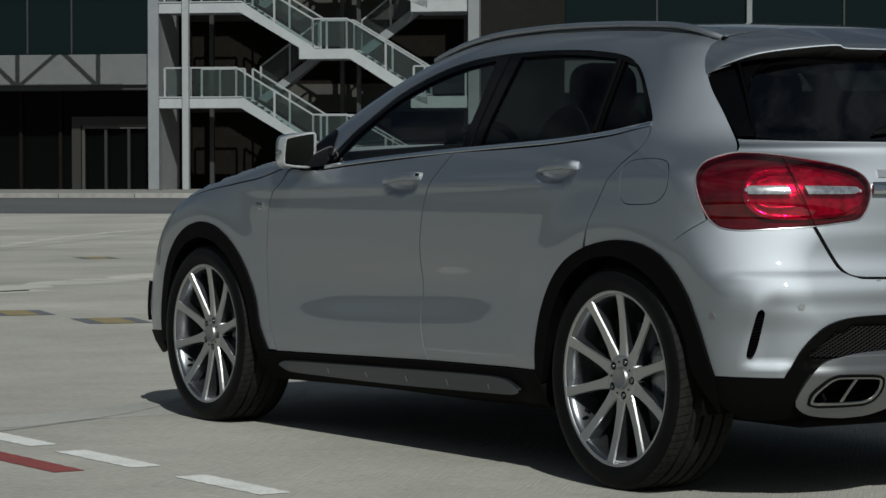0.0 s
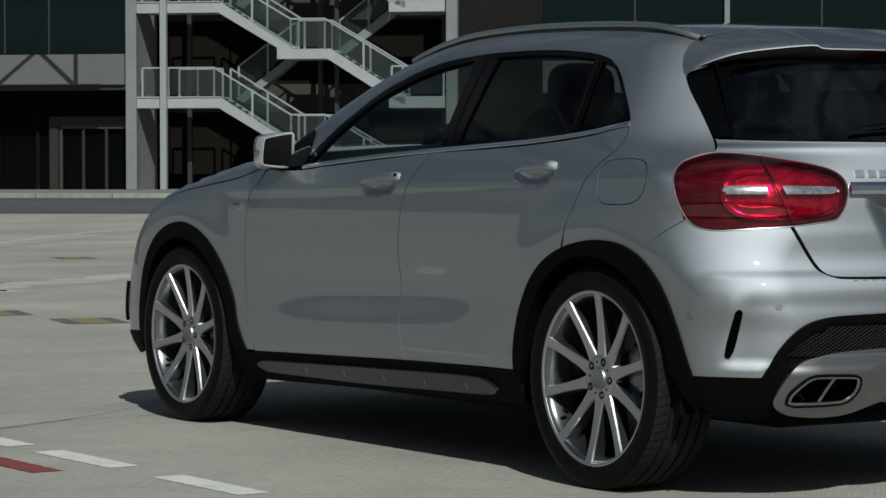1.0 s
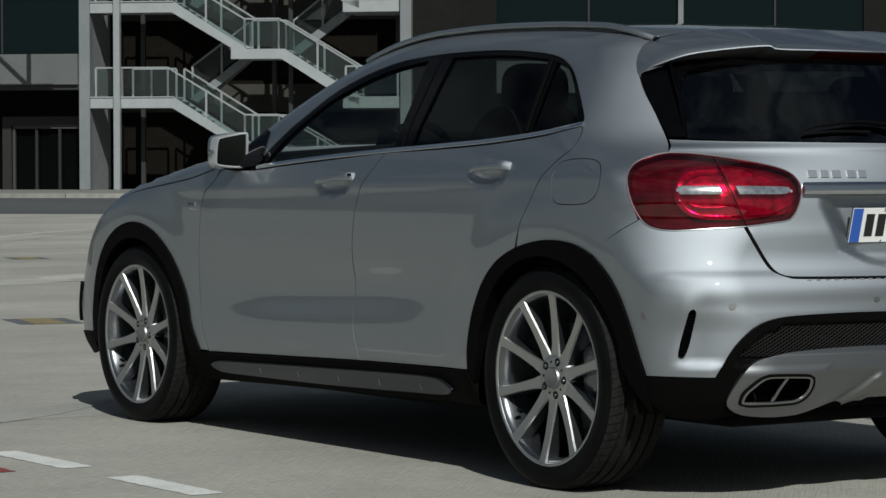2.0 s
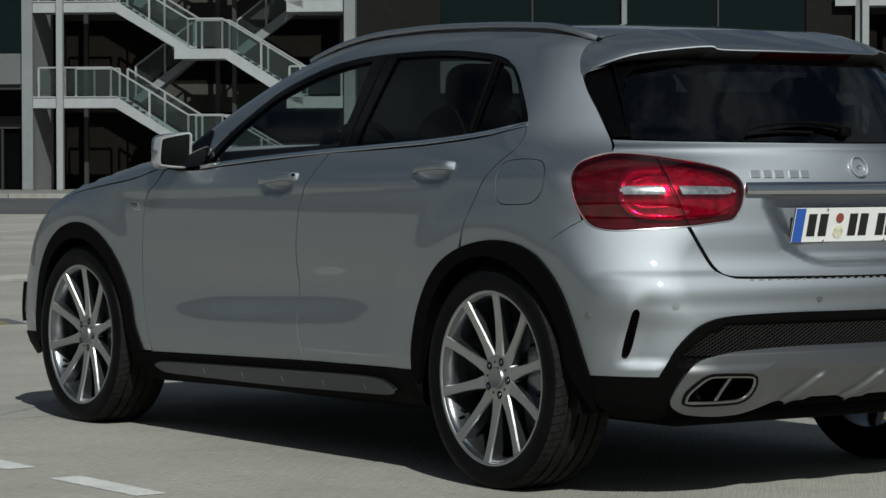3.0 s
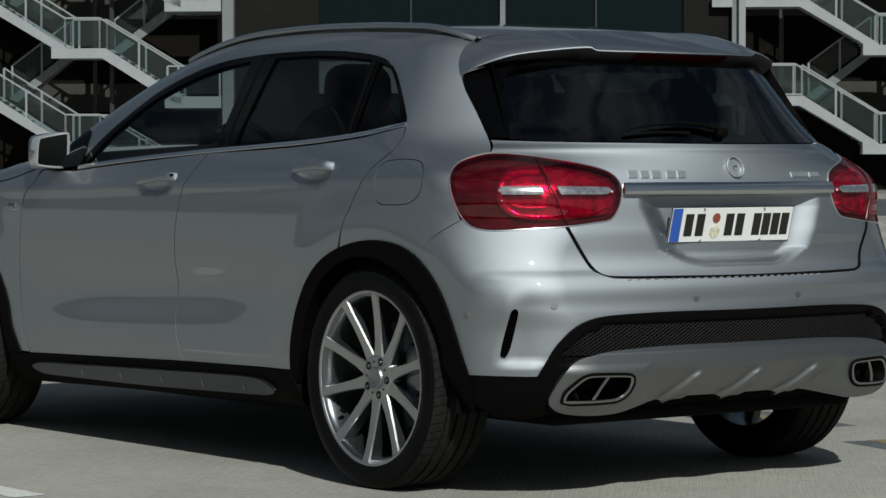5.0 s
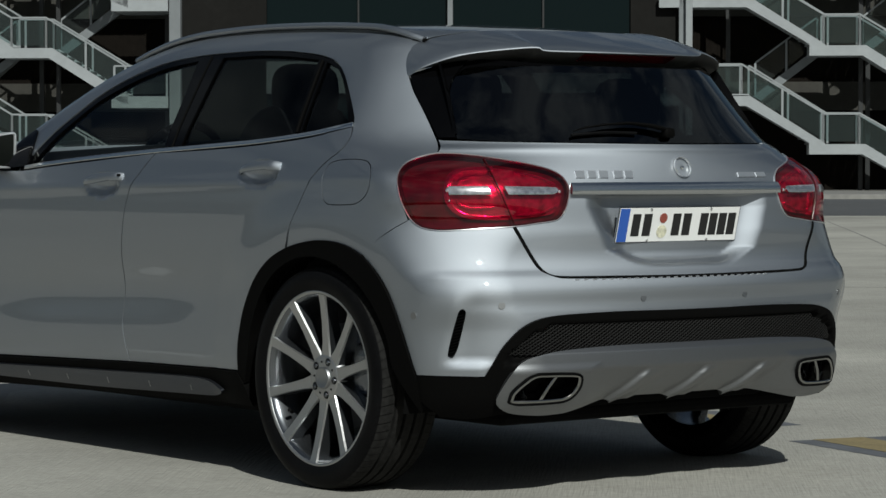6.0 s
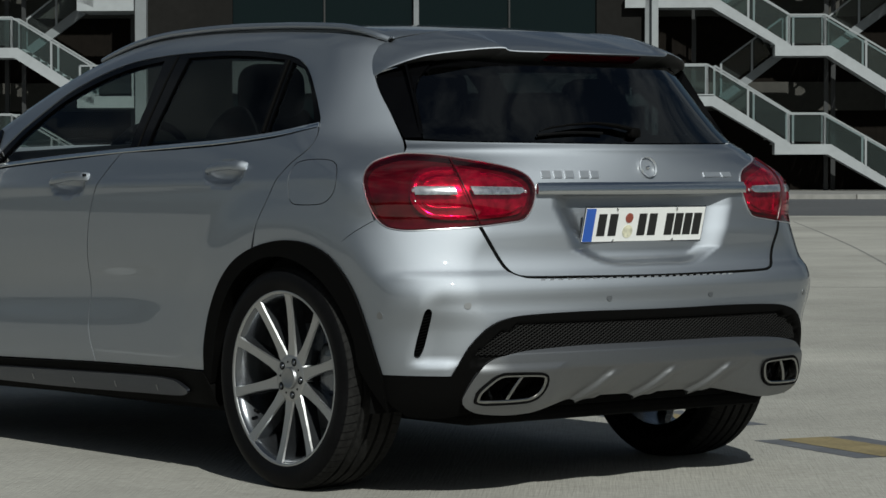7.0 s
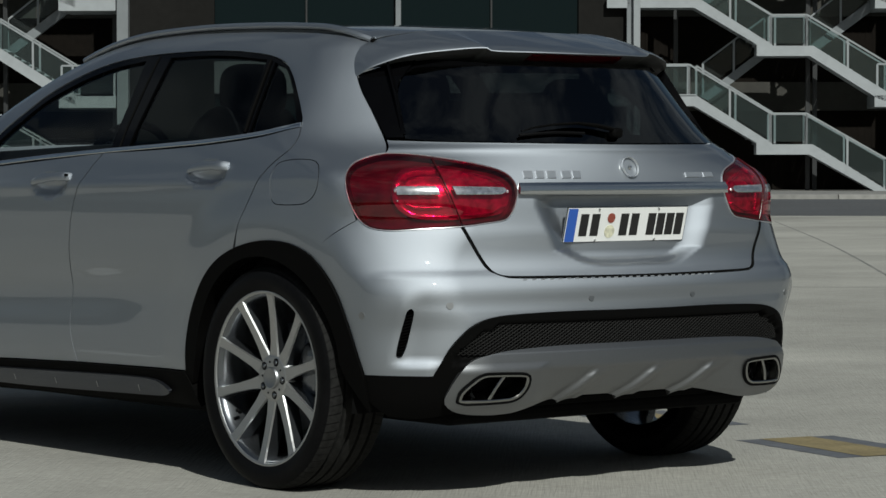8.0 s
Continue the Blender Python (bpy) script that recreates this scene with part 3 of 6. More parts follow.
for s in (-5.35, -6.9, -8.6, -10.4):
    piece("mullion", RECESS_SHADE, (s - 0.06, s + 0.06, 1.45, 1.60, 0.13, 3.80))
# an unseen steel truss above the band, added to cast slanting shadows on it
truss = tagged(new("shadow_truss"), "unseen white steel truss added to shade the band", "truss")
truss.matrix_world = FACE
for z, thin in ((7.36, 0.06), (8.72, 0.03)):
    part("chord", boxes((-30, -1.0, -4.31, -4.19, z - thin, z + thin)), WHITE_STEEL, truss)
for i in range(9):
    s = -1.9 - i * 3.1
    part("upright", beam(bmesh.new(), (s, -4.25, 7.36), (s, -4.25, 8.72), 0.13, 0.12), WHITE_STEEL, truss)
    part("brace", beam(bmesh.new(), (s, -4.25, 7.36), (s - 1.45, -4.25, 8.72), 0.09, 0.10), WHITE_STEEL, truss)
    part("brace", beam(bmesh.new(), (s - 1.45, -4.25, 8.72), (s - 3.1, -4.25, 7.36), 0.10, 0.10), WHITE_STEEL, truss)
for s in (-29.8, -13.0):
    part("bracket", beam(bmesh.new(), (s, -4.25, 7.36), (s, 0.1, 7.36), 0.12, 0.12), WHITE_STEEL, truss)
# middle: dark wall and glazing
piece("wall_panel", DIM_WALL, (10.85, 13.90, 0.25, 2.7, 0.13, 13.0))
piece("wall_panel", DIM_WALL, (26.90, 28.60, 0.25, 2.7, 0.13, 13.0))
piece("middle_band", BAND, (13.90, 26.90, 0.20, 2.7, 3.60, 4.75), label="pale cladding band")
piece("middle_glazing", FACADE_GLASS, (13.90, 26.90, 0.40, 2.7, 0.13, 13.0))
for s in (17.2, 23.8):
    piece("mullion", DARK_FRAME, (s - 0.03, s + 0.03, 0.30, 0.40, 0.13, 13.0))
piece("mullion", COLUMN_AND_SHADE, (20.40, 20.58, 0.15, 0.40, 0.13, 13.0))
piece("roof", DARK_FRAME, (-60, 70, -0.2, 12.0, 13.0, 13.4))


def stair_tower(shift):
    """Open steel stairs: at each storey a platform and two flights with a landing between; a second set crosses behind."""
    tower = tagged(new("staircase"), "white steel open staircase with glass balustrades", "staircase", "outdoor staircases")
    tower.matrix_world = FACE @ Matrix.Translation((shift, 0, 0))

    def rail(s0, z0, s1, z1, d, glass=True):
        part("handrail", beam(bmesh.new(), (s0, d, z0 + 1.09), (s1, d, z1 + 1.09), 0.06, 0.06), RAIL_STEEL, tower)
        n = max(1, round(abs(s1 - s0) / 1.30))
        for i in range(n + 1):
            s, z = s0 + (s1 - s0) * i / n, z0 + (z1 - z0) * i / n
            part("post", beam(bmesh.new(), (s, d, z - 0.05), (s, d, z + 1.08), 0.075, 0.05), RAIL_STEEL, tower)
        if glass:
            for i in range(n):
                a, b = s0 + (s1 - s0) * i / n + 0.07, s0 + (s1 - s0) * (i + 1) / n - 0.07
                za, zb = z0 + (z1 - z0) * (i + 0.06) / n, z0 + (z1 - z0) * (i + 0.94) / n
                bm = bmesh.new()
                bm.faces.new([bm.verts.new(p) for p in ((a, d, za + 0.10), (b, d, zb + 0.10), (b, d, zb + 1.02), (a, d, za + 1.02))])
                pane = part("glass_pane", bm, RAIL_GLASS, tower)
                pane.visible_shadow = False

    drop = 1.73
    for top in (3.50, 6.97, 10.44):
        mid, low, end = top - drop, top - 2 * drop, 8.95
        if low < 0.2:
            low, end = 0.13, 8.85
        for d0, d1 in ((-0.10, 0.02), (1.18, 1.30)):
            bm = bmesh.new()
            prism(bm, [(-1.05, top), (2.10, top), (4.78, mid + 0.03), (4.78, mid), (6.20, mid), (end, low), (end, low - 0.30 if low > 1 else low), (end - 0.5, low - 0.12 if low > 1 else low), (6.08, mid - 0.36), (4.22, mid - 0.36), (4.22, mid + 0.05), (2.02, top - 0.38), (-1.05, top - 0.38)], d0, d1)
            part("stringer", bm, WHITE_STEEL, tower)
            part("ledge", beam(bmesh.new(), (-1.05, (d0 + d1) / 2, top + 0.02), (2.10, (d0 + d1) / 2, top + 0.02), 0.04, 0.2), WHITE_STEEL, tower)
        part("platform", boxes((-1.05, 2.10, 0.02, 1.18, top - 0.16, top - 0.04)), GREY_WALL, tower)
        part("landing", boxes((4.30, 6.20, 0.02, 1.18, mid - 0.20, mid - 0.05)), GREY_WALL, tower)
        for s0, z0, s1, z1 in ((2.10, top, 4.40, mid), (6.20, mid, end, low)):
            for i in range(10):
                u = (i + 0.5) / 10
                s, z = s0 + (s1 - s0) * u, z0 + (z1 - z0) * u
                part("tread", boxes((s - 0.16, s + 0.16, 0.02, 1.18, z - 0.09, z - 0.05)), GREY_WALL, tower)
        for d in (-0.04, 1.24):
            rail(-0.85 if d < 0 else 0.2, top, 0.14 if d < 0 else 0.9, top, d)
            rail(0.14 if d < 0 else 0.9, top, 1.85, top, d)
            rail(1.85 if d < 0 else 2.15, top, 4.72 if d < 0 else 4.95, mid, d)
            rail(4.72, mid, 5.98, mid, d)
            rail(5.98, mid, 8.85, low, d)
        # the crossing flights behind rise the other way
        bm = bmesh.new()
        prism(bm, [(2.30, top), (4.60, top + drop), (6.10, top + drop), (8.40, top + 2 * drop), (10.35, top + 2 * drop), (10.35, top + 2 * drop - 0.38), (8.45, top + 2 * drop - 0.38), (6.15, top + drop - 0.36), (4.60, top + drop - 0.36), (2.60, top - 0.16)], 1.42, 1.54)
        # column grey in place of white: the rear flight's shade is in its colour
        part("stringer", bm, COLUMN_AND_SHADE, tower)
        bm = bmesh.new()
        prism(bm, [(2.30, top - 0.05), (4.60, top + drop - 0.05), (6.10, top + drop - 0.05), (8.40, top + 2 * drop - 0.05), (8.45, top + 2 * drop - 0.2), (6.15, top + drop - 0.2), (4.60, top + drop - 0.2), (2.60, top - 0.16)], 1.54, 2.50)
        part("back_flight", bm, GREY_WALL, tower)
        rail(2.40, top + 0.1, 4.60, top + drop, 1.48)
        rail(6.20, top + drop, 8.40, top + 2 * drop, 1.48)
        for z in ([top, top + 2 * drop] if top < 4 else [top + 2 * drop]):
            part("side_platform", boxes((8.35, 10.40, -0.10, 2.5, z - 0.42, z), bevel=0.01), WHITE_STEEL, tower)
            rail(8.45, z, 10.35, z, -0.04)
    part("mast", boxes((-0.12, 0.12, -0.34, -0.10, 0.13, 13.0), bevel=0.02), RAIL_STEEL, tower)
    part("mast", boxes((6.05, 6.21, 1.32, 1.44, 0.13, 13.0), bevel=0.01), DARK_FRAME, tower)
    return tower


stair_tower(0)
stair_tower(28.95)


# ---- unseen wooded hills behind the camera, added as a dark horizon for reflections ----
def unseen_ridge():
    bm = bmesh.new()
    rows = []
    n = 150
    for i in range(n + 1):
        w = radians(112 + 222 * i / n)
        far = 300
        high = 15 + 8 * noise.noise(Vector((i * 0.06, 0.3, 0))) + 4 * noise.noise(Vector((i * 0.31, 4.3, 0))) + 1.6 * noise.noise(Vector((i * 0.9, 8.1, 0)))
        high *= min(1.0, i / 12 + 0.15, (n - i) / 12 + 0.15)
        c, s = math.cos(w), math.sin(w)
        rows.append([bm.verts.new((far * c, far * s, -1)), bm.verts.new(((far + 14) * c, (far + 14) * s, high * 0.55)), bm.verts.new(((far + 40) * c, (far + 40) * s, high)), bm.verts.new(((far + 140) * c, (far + 140) * s, -1))])
    for a, b in zip(rows, rows[1:]):
        for j in range(3):
            bm.faces.new((a[j], b[j], b[j + 1], a[j + 1]))
    bmesh.ops.recalc_face_normals(bm, faces=bm.faces[:])
    return tagged(part("backdrop", bm, HILL, smooth=True), "unseen dark wooded ridge added for the car to reflect", "hill", kind="structure")


unseen_ridge()
MID = RING - math.pi / 2


def both(pts):
    """Completes a left half outline, given from the middle line round to the middle line, with its mirror image."""
    return list(pts) + [(2 * MID - p[0], *p[1:]) for p in reversed(pts)]


def az(p):
    """Back from skin points to pairs (a, z)."""
    p = np.atleast_2d(p)
    a = np.where(p[:, 1] >= RING, p[:, 1], RING - np.arctan2(RING - p[:, 1], np.abs(p[:, 0])))
    return np.stack([a, p[:, 2]], 1)


def lathe(bm, profile, segments, dip=None):
    """Turns (x, r) pairs about the x axis. dip(i, j) lowers single points."""
    rows = []
    for j, (x, r) in enumerate(profile):
        rows.append([bm.verts.new((x, (r - (dip(i, j) if dip else 0)) * math.cos(2 * math.pi * i / segments), (r - (dip(i, j) if dip else 0)) * math.sin(2 * math.pi * i / segments))) for i in range(segments)])
    for a, b in zip(rows, rows[1:]):
        for i in range(segments):
            bm.faces.new((a[i], a[(i + 1) % segments], b[(i + 1) % segments], b[i]))
    return rows


def tube(bm, path, radius, sides=10, flat=1.0):
    """A round bar along points; flat squashes it in height."""
    path = [Vector(p) for p in path]
    rings = []
    for i, p in enumerate(path):
        d = (path[min(i + 1, len(path) - 1)] - path[max(i - 1, 0)]).normalized()
        s = d.cross(Vector((0, 0, 1)))
        s = s.normalized() if s.length > 1e-4 else Vector((1, 0, 0))
        u = s.cross(d)
        r = radius[i] if isinstance(radius, (list, tuple)) else radius
        rings.append([bm.verts.new(p + (s * math.cos(2 * math.pi * k / sides) + u * flat * math.sin(2 * math.pi * k / sides)) * r) for k in range(sides)])
    for a, b in zip(rings, rings[1:]):
        for k in range(sides):
            bm.faces.new((a[k], a[(k + 1) % sides], b[(k + 1) % sides], b[k]))
    bm.faces.new(list(reversed(rings[0])))
    bm.faces.new(rings[-1])
    bmesh.ops.recalc_face_normals(bm, faces=bm.faces[:])
    return bm


def pillow(bm, centre, size, power=3.2, rings=12, sides=20, lean=0.0):
    """A soft rounded block (superellipsoid)."""
    def sp(v):
        return math.copysign(abs(v) ** (2 / power), v)
    rows = []
    for j in range(1, rings):
        v = -math.pi / 2 + math.pi * j / rings
        row = []
        for i in range(sides):
            u = 2 * math.pi * i / sides
            z = sp(math.sin(v)) * size[2]
            row.append(bm.verts.new((centre[0] + sp(math.cos(v)) * sp(math.cos(u)) * size[0], centre[1] + sp(math.cos(v)) * sp(math.sin(u)) * size[1] + lean * z, centre[2] + z)))
        rows.append(row)
    for a, b in zip(rows, rows[1:]):
        for i in range(sides):
            bm.faces.new((a[i], a[(i + 1) % sides], b[(i + 1) % sides], b[i]))
    bm.faces.new(list(reversed(rows[0])))
    bm.faces.new(rows[-1])
    return bm


def on_skin(pts, lift):
    p = wrap(pts)
    return p + normals(p) * lift


def ribbon(name, line, width, mat, parent, lift=0.0, thick=0.006, mirror=False, label=""):
    """A narrow strip that follows the skin along a line of pairs."""
    line = smooth_line(line, closed=False)
    d = np.gradient(line, axis=0)
    d /= np.linalg.norm(d, axis=1)[:, None]
    n = np.stack([-d[:, 1], d[:, 0]], 1) * width / 2
    bm = bmesh.new()
    rows = []
    for off, up in ((-1, -thick), (-1, 0), (-0.6, 0.002), (0.6, 0.002), (1, 0), (1, -thick)):
        p = on_skin(line + n * off, lift + up)
        if mirror:
            p = p * (-1, 1, 1)
        rows.append([bm.verts.new(q) for q in p])
    for a, b in zip(rows, rows[1:]):
        for i in range(len(a) - 1):
            bm.faces.new((a[i], a[i + 1], b[i + 1], b[i]))
    for e in (0, -1):
        bm.faces.new([r[e] for r in rows])
    bmesh.ops.recalc_face_normals(bm, faces=bm.faces[:])
    return part(name, bm, mat, parent, label, smooth=True)


car = thing("car", (0, 0, 0), "silver metallic compact crossover car parked on the concrete", "car")

# outlines on the skin, as pairs (a, z) on the left side
FRONT_EDGE = [(2.034, 0.970), (2.083, 0.922), (2.135, 0.886), (2.160, 0.845), (2.182, 0.74), (2.200, 0.655), (2.203, 0.509), (2.190, 0.383), (2.169, 0.298, 1)]
MID_EDGE = [(0.959, 1.028, 1), (0.989, 0.996), (1.036, 0.940), (1.066, 0.896), (1.094, 0.82), (1.120, 0.705), (1.140, 0.589), (1.148, 0.454), (1.115, 0.326, 1)]
REAR_EDGE = [(-0.112, 1.104, 1), (-0.117, 1.076), (-0.100, 1.036), (-0.037, 0.990), (0.013, 0.939), (0.058, 0.861), (0.093, 0.801), (0.124, 0.737, 1)]
BELT = [(1.789, 0.974), (1.619, 0.988), (1.324, 1.008), (0.959, 1.028), (0.642, 1.042), (0.312, 1.058), (0.063, 1.078), (-0.112, 1.104)]
OPENING = [(1.787, 1.011), (1.744, 1.071), (1.692, 1.128), (1.560, 1.222), (1.387, 1.290), (1.202, 1.334), (1.002, 1.353), (0.800, 1.359), (0.599, 1.358), (0.380, 1.347), (0.194, 1.332), (0.078, 1.308), (0.006, 1.267), (-0.063, 1.195), (-0.108, 1.130)]
TAIL = [(-0.310, 0.932), (-0.311, 0.966), (-0.325, 0.991), (-0.356, 1.007), (-0.401, 1.018), (-0.461, 1.017), (-0.525, 1.009), (-0.621, 0.991), (-0.695, 0.971), (-0.728, 0.949), (-0.742, 0.915), (-0.737, 0.882), (-0.725, 0.849), (-0.705, 0.827), (-0.653, 0.818), (-0.592, 0.809), (-0.499, 0.802), (-0.420, 0.797), (-0.372, 0.806), (-0.344, 0.833), (-0.322, 0.883)]
GATE_CORNER = [(-0.399, 1.065), (-0.407, 1.038), (-0.400, 1.022)]


def arch(axle, r, a_low, b_low, low_a, low_b, n=14):
    """A wheel arch line from the front foot to the rear foot, as pairs (a, z)."""
    pts = [(axle + a_low, low_a, 1)]
    for i in range(n + 1):
        w = math.radians(8 + (164 * i / n))
        pts.append((axle + r * math.cos(w), WHEEL_R + r * math.sin(w)))
    pts.append((axle - b_low, low_b, 1))
    out = []
    for p in pts:
        a = p[0]
        if a < RING:
            q = _root(np.array([[0.0, a, p[1]]]), np.array([[-1.0, 0.0, 0.0]]))
            a = float(az(q)[0, 0])
        out.append((a, *p[1:]))
    return out


ARCH_R = [(0.431, 0.336, 1), (0.414, 0.437), (0.378, 0.528), (0.307, 0.620), (0.217, 0.688), (0.112, 0.732), (0.009, 0.755), (-0.065, 0.760), (-0.144, 0.750), (-0.210, 0.718), (-0.256, 0.667), (-0.291, 0.603), (-0.321, 0.514), (-0.343, 0.433), (-0.360, 0.370, 1)]
ARCH_R_IN = arch(0.0, 0.372, 0.386, 0.40, 0.300, 0.250)
ARCH_F = arch(AXLE_F - 0.008, 0.431, 0.44, 0.475, 0.300, 0.300)
ARCH_F_IN = arch(AXLE_F, 0.372, 0.385, 0.400, 0.240, 0.250)

# doors, with their handles and belt strips
paint = dict(cell=0.028)
front_door_line = smooth_line(FRONT_EDGE + [(1.639, 0.312), MID_EDGE[-1], *reversed(MID_EDGE[:-1]), *[(a, z - 0.004) for a, z in reversed(BELT[1:3])], (1.80, 0.970), (1.93, 0.968, 1)])
rear_door_line = smooth_line([*MID_EDGE, (0.788, 0.331), (0.436, 0.336, 1), *ARCH_R[1:5], (0.124, 0.714, 1), *reversed(REAR_EDGE[:-1]), *[(a, z - 0.004) for a, z in reversed(BELT[4:7])]])


def pocket(a0, z0, ra, rz, deep):
    return lambda q: -deep * np.clip(1 - ((q[:, 0] - a0) / ra) ** 2 - ((q[:, 1] - z0) / rz) ** 2, 0, 1) ** 1.1


def door_handle(parent, a0, z0, slope, mirror, key):
    """A pull handle that stands off its dished pocket."""
    bm = bmesh.new()
    n = 16
    rings = []
    for i in range(n + 1):
        u = i / n
        a = a0 + 0.118 - 0.236 * u
        z = z0 + slope * (u - 0.5)
        off = -0.004 + 0.026 * math.sin(math.pi * min(1, max(0, u))) ** 0.5
        high = 0.010 + 0.005 * math.sin(math.pi * u) + (0.003 if u > 0.75 else 0)
        ring = []
        for k in range(10):
            w = 2 * math.pi * k / 10
            p = on_skin(np.array([(a, z + high * math.sin(w))]), off + 0.009 * math.cos(w))[0]
            ring.append(bm.verts.new(p * (-1, 1, 1) if mirror else p))
        rings.append(ring)
    for p, q in zip(rings, rings[1:]):
        for k in range(10):
            bm.faces.new((p[k], p[(k + 1) % 10], q[(k + 1) % 10], q[k]))
    bm.faces.new(rings[0])
    bm.faces.new(rings[-1])
    bmesh.ops.recalc_face_normals(bm, faces=bm.faces[:])
    handle = part("door_handle", bm, PAINT, parent, "silver pull handle", smooth=True)
    if key:
        p = on_skin(np.array([(a0 - 0.112, z0 + 0.010)]), 0.016)[0]
        bm = bmesh.new()
        bmesh.ops.create_cone(bm, cap_ends=True, segments=14, radius1=0.0045, radius2=0.0045, depth=0.011, matrix=pose(*(p * (-1, 1, 1) if mirror else p), 0, 90, 0))
        part("keyhole", bm, GLOSS_BLACK, parent)


for mirror in (False, True):
    door = panel("front_door", inset(front_door_line, 0.0022), PAINT, car, mirror=mirror, shape=pocket(1.235, 0.920, 0.112, 0.042, 0.032), cell=0.013)
    door_handle(door, 1.232, 0.938, 0.020, mirror, True)
    door = panel("rear_door", inset(rear_door_line, 0.0022), PAINT, car, mirror=mirror, shape=pocket(0.302, 0.957, 0.120, 0.044, 0.032), cell=0.013)
    door_handle(door, 0.300, 0.975, 0.016, mirror, False)
    ribbon("belt_strip", [(a, z + 0.006) for a, z in BELT[:4]], 0.014, CHROME, car, lift=0.002, mirror=mirror, label="bright metal strip under the side windows")
    ribbon("belt_strip", [(a, z + 0.006) for a, z in BELT[3:]], 0.014, CHROME, car, lift=0.002, mirror=mirror, label="bright metal strip under the side windows")

# body side: roof frame, windscreen pillar and rear quarter in one pressing
roof_edge = [(-0.545, -0.078), (-0.575, 0.05), (-0.585, 0.2), (-0.59, 0.5), (-0.59, 0.9), (-0.60, 1.2), (-0.625, 1.4), (-0.665, 1.6), (-0.71, 1.8), (-0.745, 1.95), (-0.77, 2.05)]
edge_az = [tuple(p) for p in az(over(roof_edge))]
side_line = smooth_line([*REAR_EDGE[:-1], (0.112, 0.722, 1), *[(a, z - 0.014) for a, z in ARCH_R[6:9]], (-0.200, 0.712, 1), (-0.278, 0.783), (-0.338, 0.824, 1), (-0.322, 0.883), *TAIL[0:5], *reversed(GATE_CORNER[:2]), (-0.357, 1.144), (-0.311, 1.214), (-0.287, 1.264), (-0.281, 1.303), (-0.291, 1.339), (*edge_az[0], 1), *edge_az[1:], (1.985, 0.995, 1), (1.80, 0.985, 1), *OPENING])
FUEL = smooth_line([(-0.046, 0.914), (-0.043, 0.960), (-0.066, 0.994), (-0.127, 1.005), (-0.193, 1.003), (-0.220, 0.989), (-0.230, 0.949), (-0.220, 0.902), (-0.189, 0.873), (-0.139, 0.866), (-0.074, 0.868), (-0.053, 0.885)])
panel("body_side", inset(side_line, 0.0018), PAINT, car, holes=[FUEL], **paint)
panel("body_side", inset(side_line, 0.0018), PAINT, car, mirror=True, **paint)
pair("side_lining", inset(side_line, 0.014), CABIN, car, lift=-0.022, depth=0.002, cell=0.05)
panel("fuel_flap", inset(FUEL, 0.0028), PAINT, car, cell=0.02)

# black window surround with three panes a side
surround = smooth_line([(1.80, 0.980, 1), *OPENING, (-0.112, 1.108, 1), *[(a, z + 0.004) for a, z in reversed(BELT[1:-1])]])
PANE_F = smooth_line([(1.742, 0.990), (1.716, 1.047), (1.664, 1.110), (1.545, 1.203), (1.373, 1.270), (1.187, 1.316), (0.990, 1.339, 1), (0.950, 1.18), (0.926, 1.040, 1), (1.33, 1.018)])
PANE_R = smooth_line([(0.846, 1.345, 1), (0.585, 1.344), (0.215, 1.322, 1), (0.198, 1.203), (0.172, 1.082, 1), (0.354, 1.066), (0.827, 1.044, 1), (0.835, 1.195)])
PANE_Q = smooth_line([(0.152, 1.313, 1), (0.06, 1.289), (-0.007, 1.235), (-0.062, 1.163), (-0.088, 1.116, 1), (0.016, 1.100), (0.137, 1.089, 1), (0.148, 1.202)])
for mirror in (False, True):
    panel("window_surround", inset(surround, 0.001), GLOSS_BLACK, car, lift=-0.003, holes=[PANE_F, PANE_R, PANE_Q], mirror=mirror, depth=0.02)
    for name, line, mat in (("front_window", PANE_F, TINT), ("rear_window", PANE_R, PALE_TINT), ("quarter_window", PANE_Q, PALE_TINT)):
        panel(name, inset(line, -0.002), mat, car, lift=-0.010, depth=0.0005, roll=0.0002, mirror=mirror, label="tinted side window")
    ribbon("window_divider", [(0.180, 1.318), (0.172, 1.203), (0.156, 1.088)], 0.011, BLACK_PLASTIC, car, lift=0.002, mirror=mirror)
    ribbon("pillar_seam", [(0.917, 1.352), (0.895, 1.19), (0.876, 1.035)], 0.004, UNDERBODY, car, lift=-0.001, mirror=mirror)

pair("mirror_sail", smooth_line([(1.925, 1.058), (1.855, 1.112), (1.805, 1.065), (1.770, 1.0), (1.775, 0.988, 1), (1.83, 0.980), (1.905, 0.985)]), GLOSS_BLACK, car, lift=0.005, depth=0.012, cell=0.03, label="black panel at the foot of the mirror")

# front wing, bonnet and windscreen
wing_line = smooth_line([(2.045, 0.985, 1), *FRONT_EDGE[1:-1], (2.175, 0.302, 1), (2.222, 0.302, 1), *list(reversed(ARCH_F))[1:-1], (3.135, 0.305, 1), (3.20, 0.30, 1), (3.22, 0.45), (3.17, 0.60), (3.05, 0.775), (2.90, 0.845), (2.70, 0.885), (2.45, 0.915), (2.27, 0.936), (2.14, 0.962)])
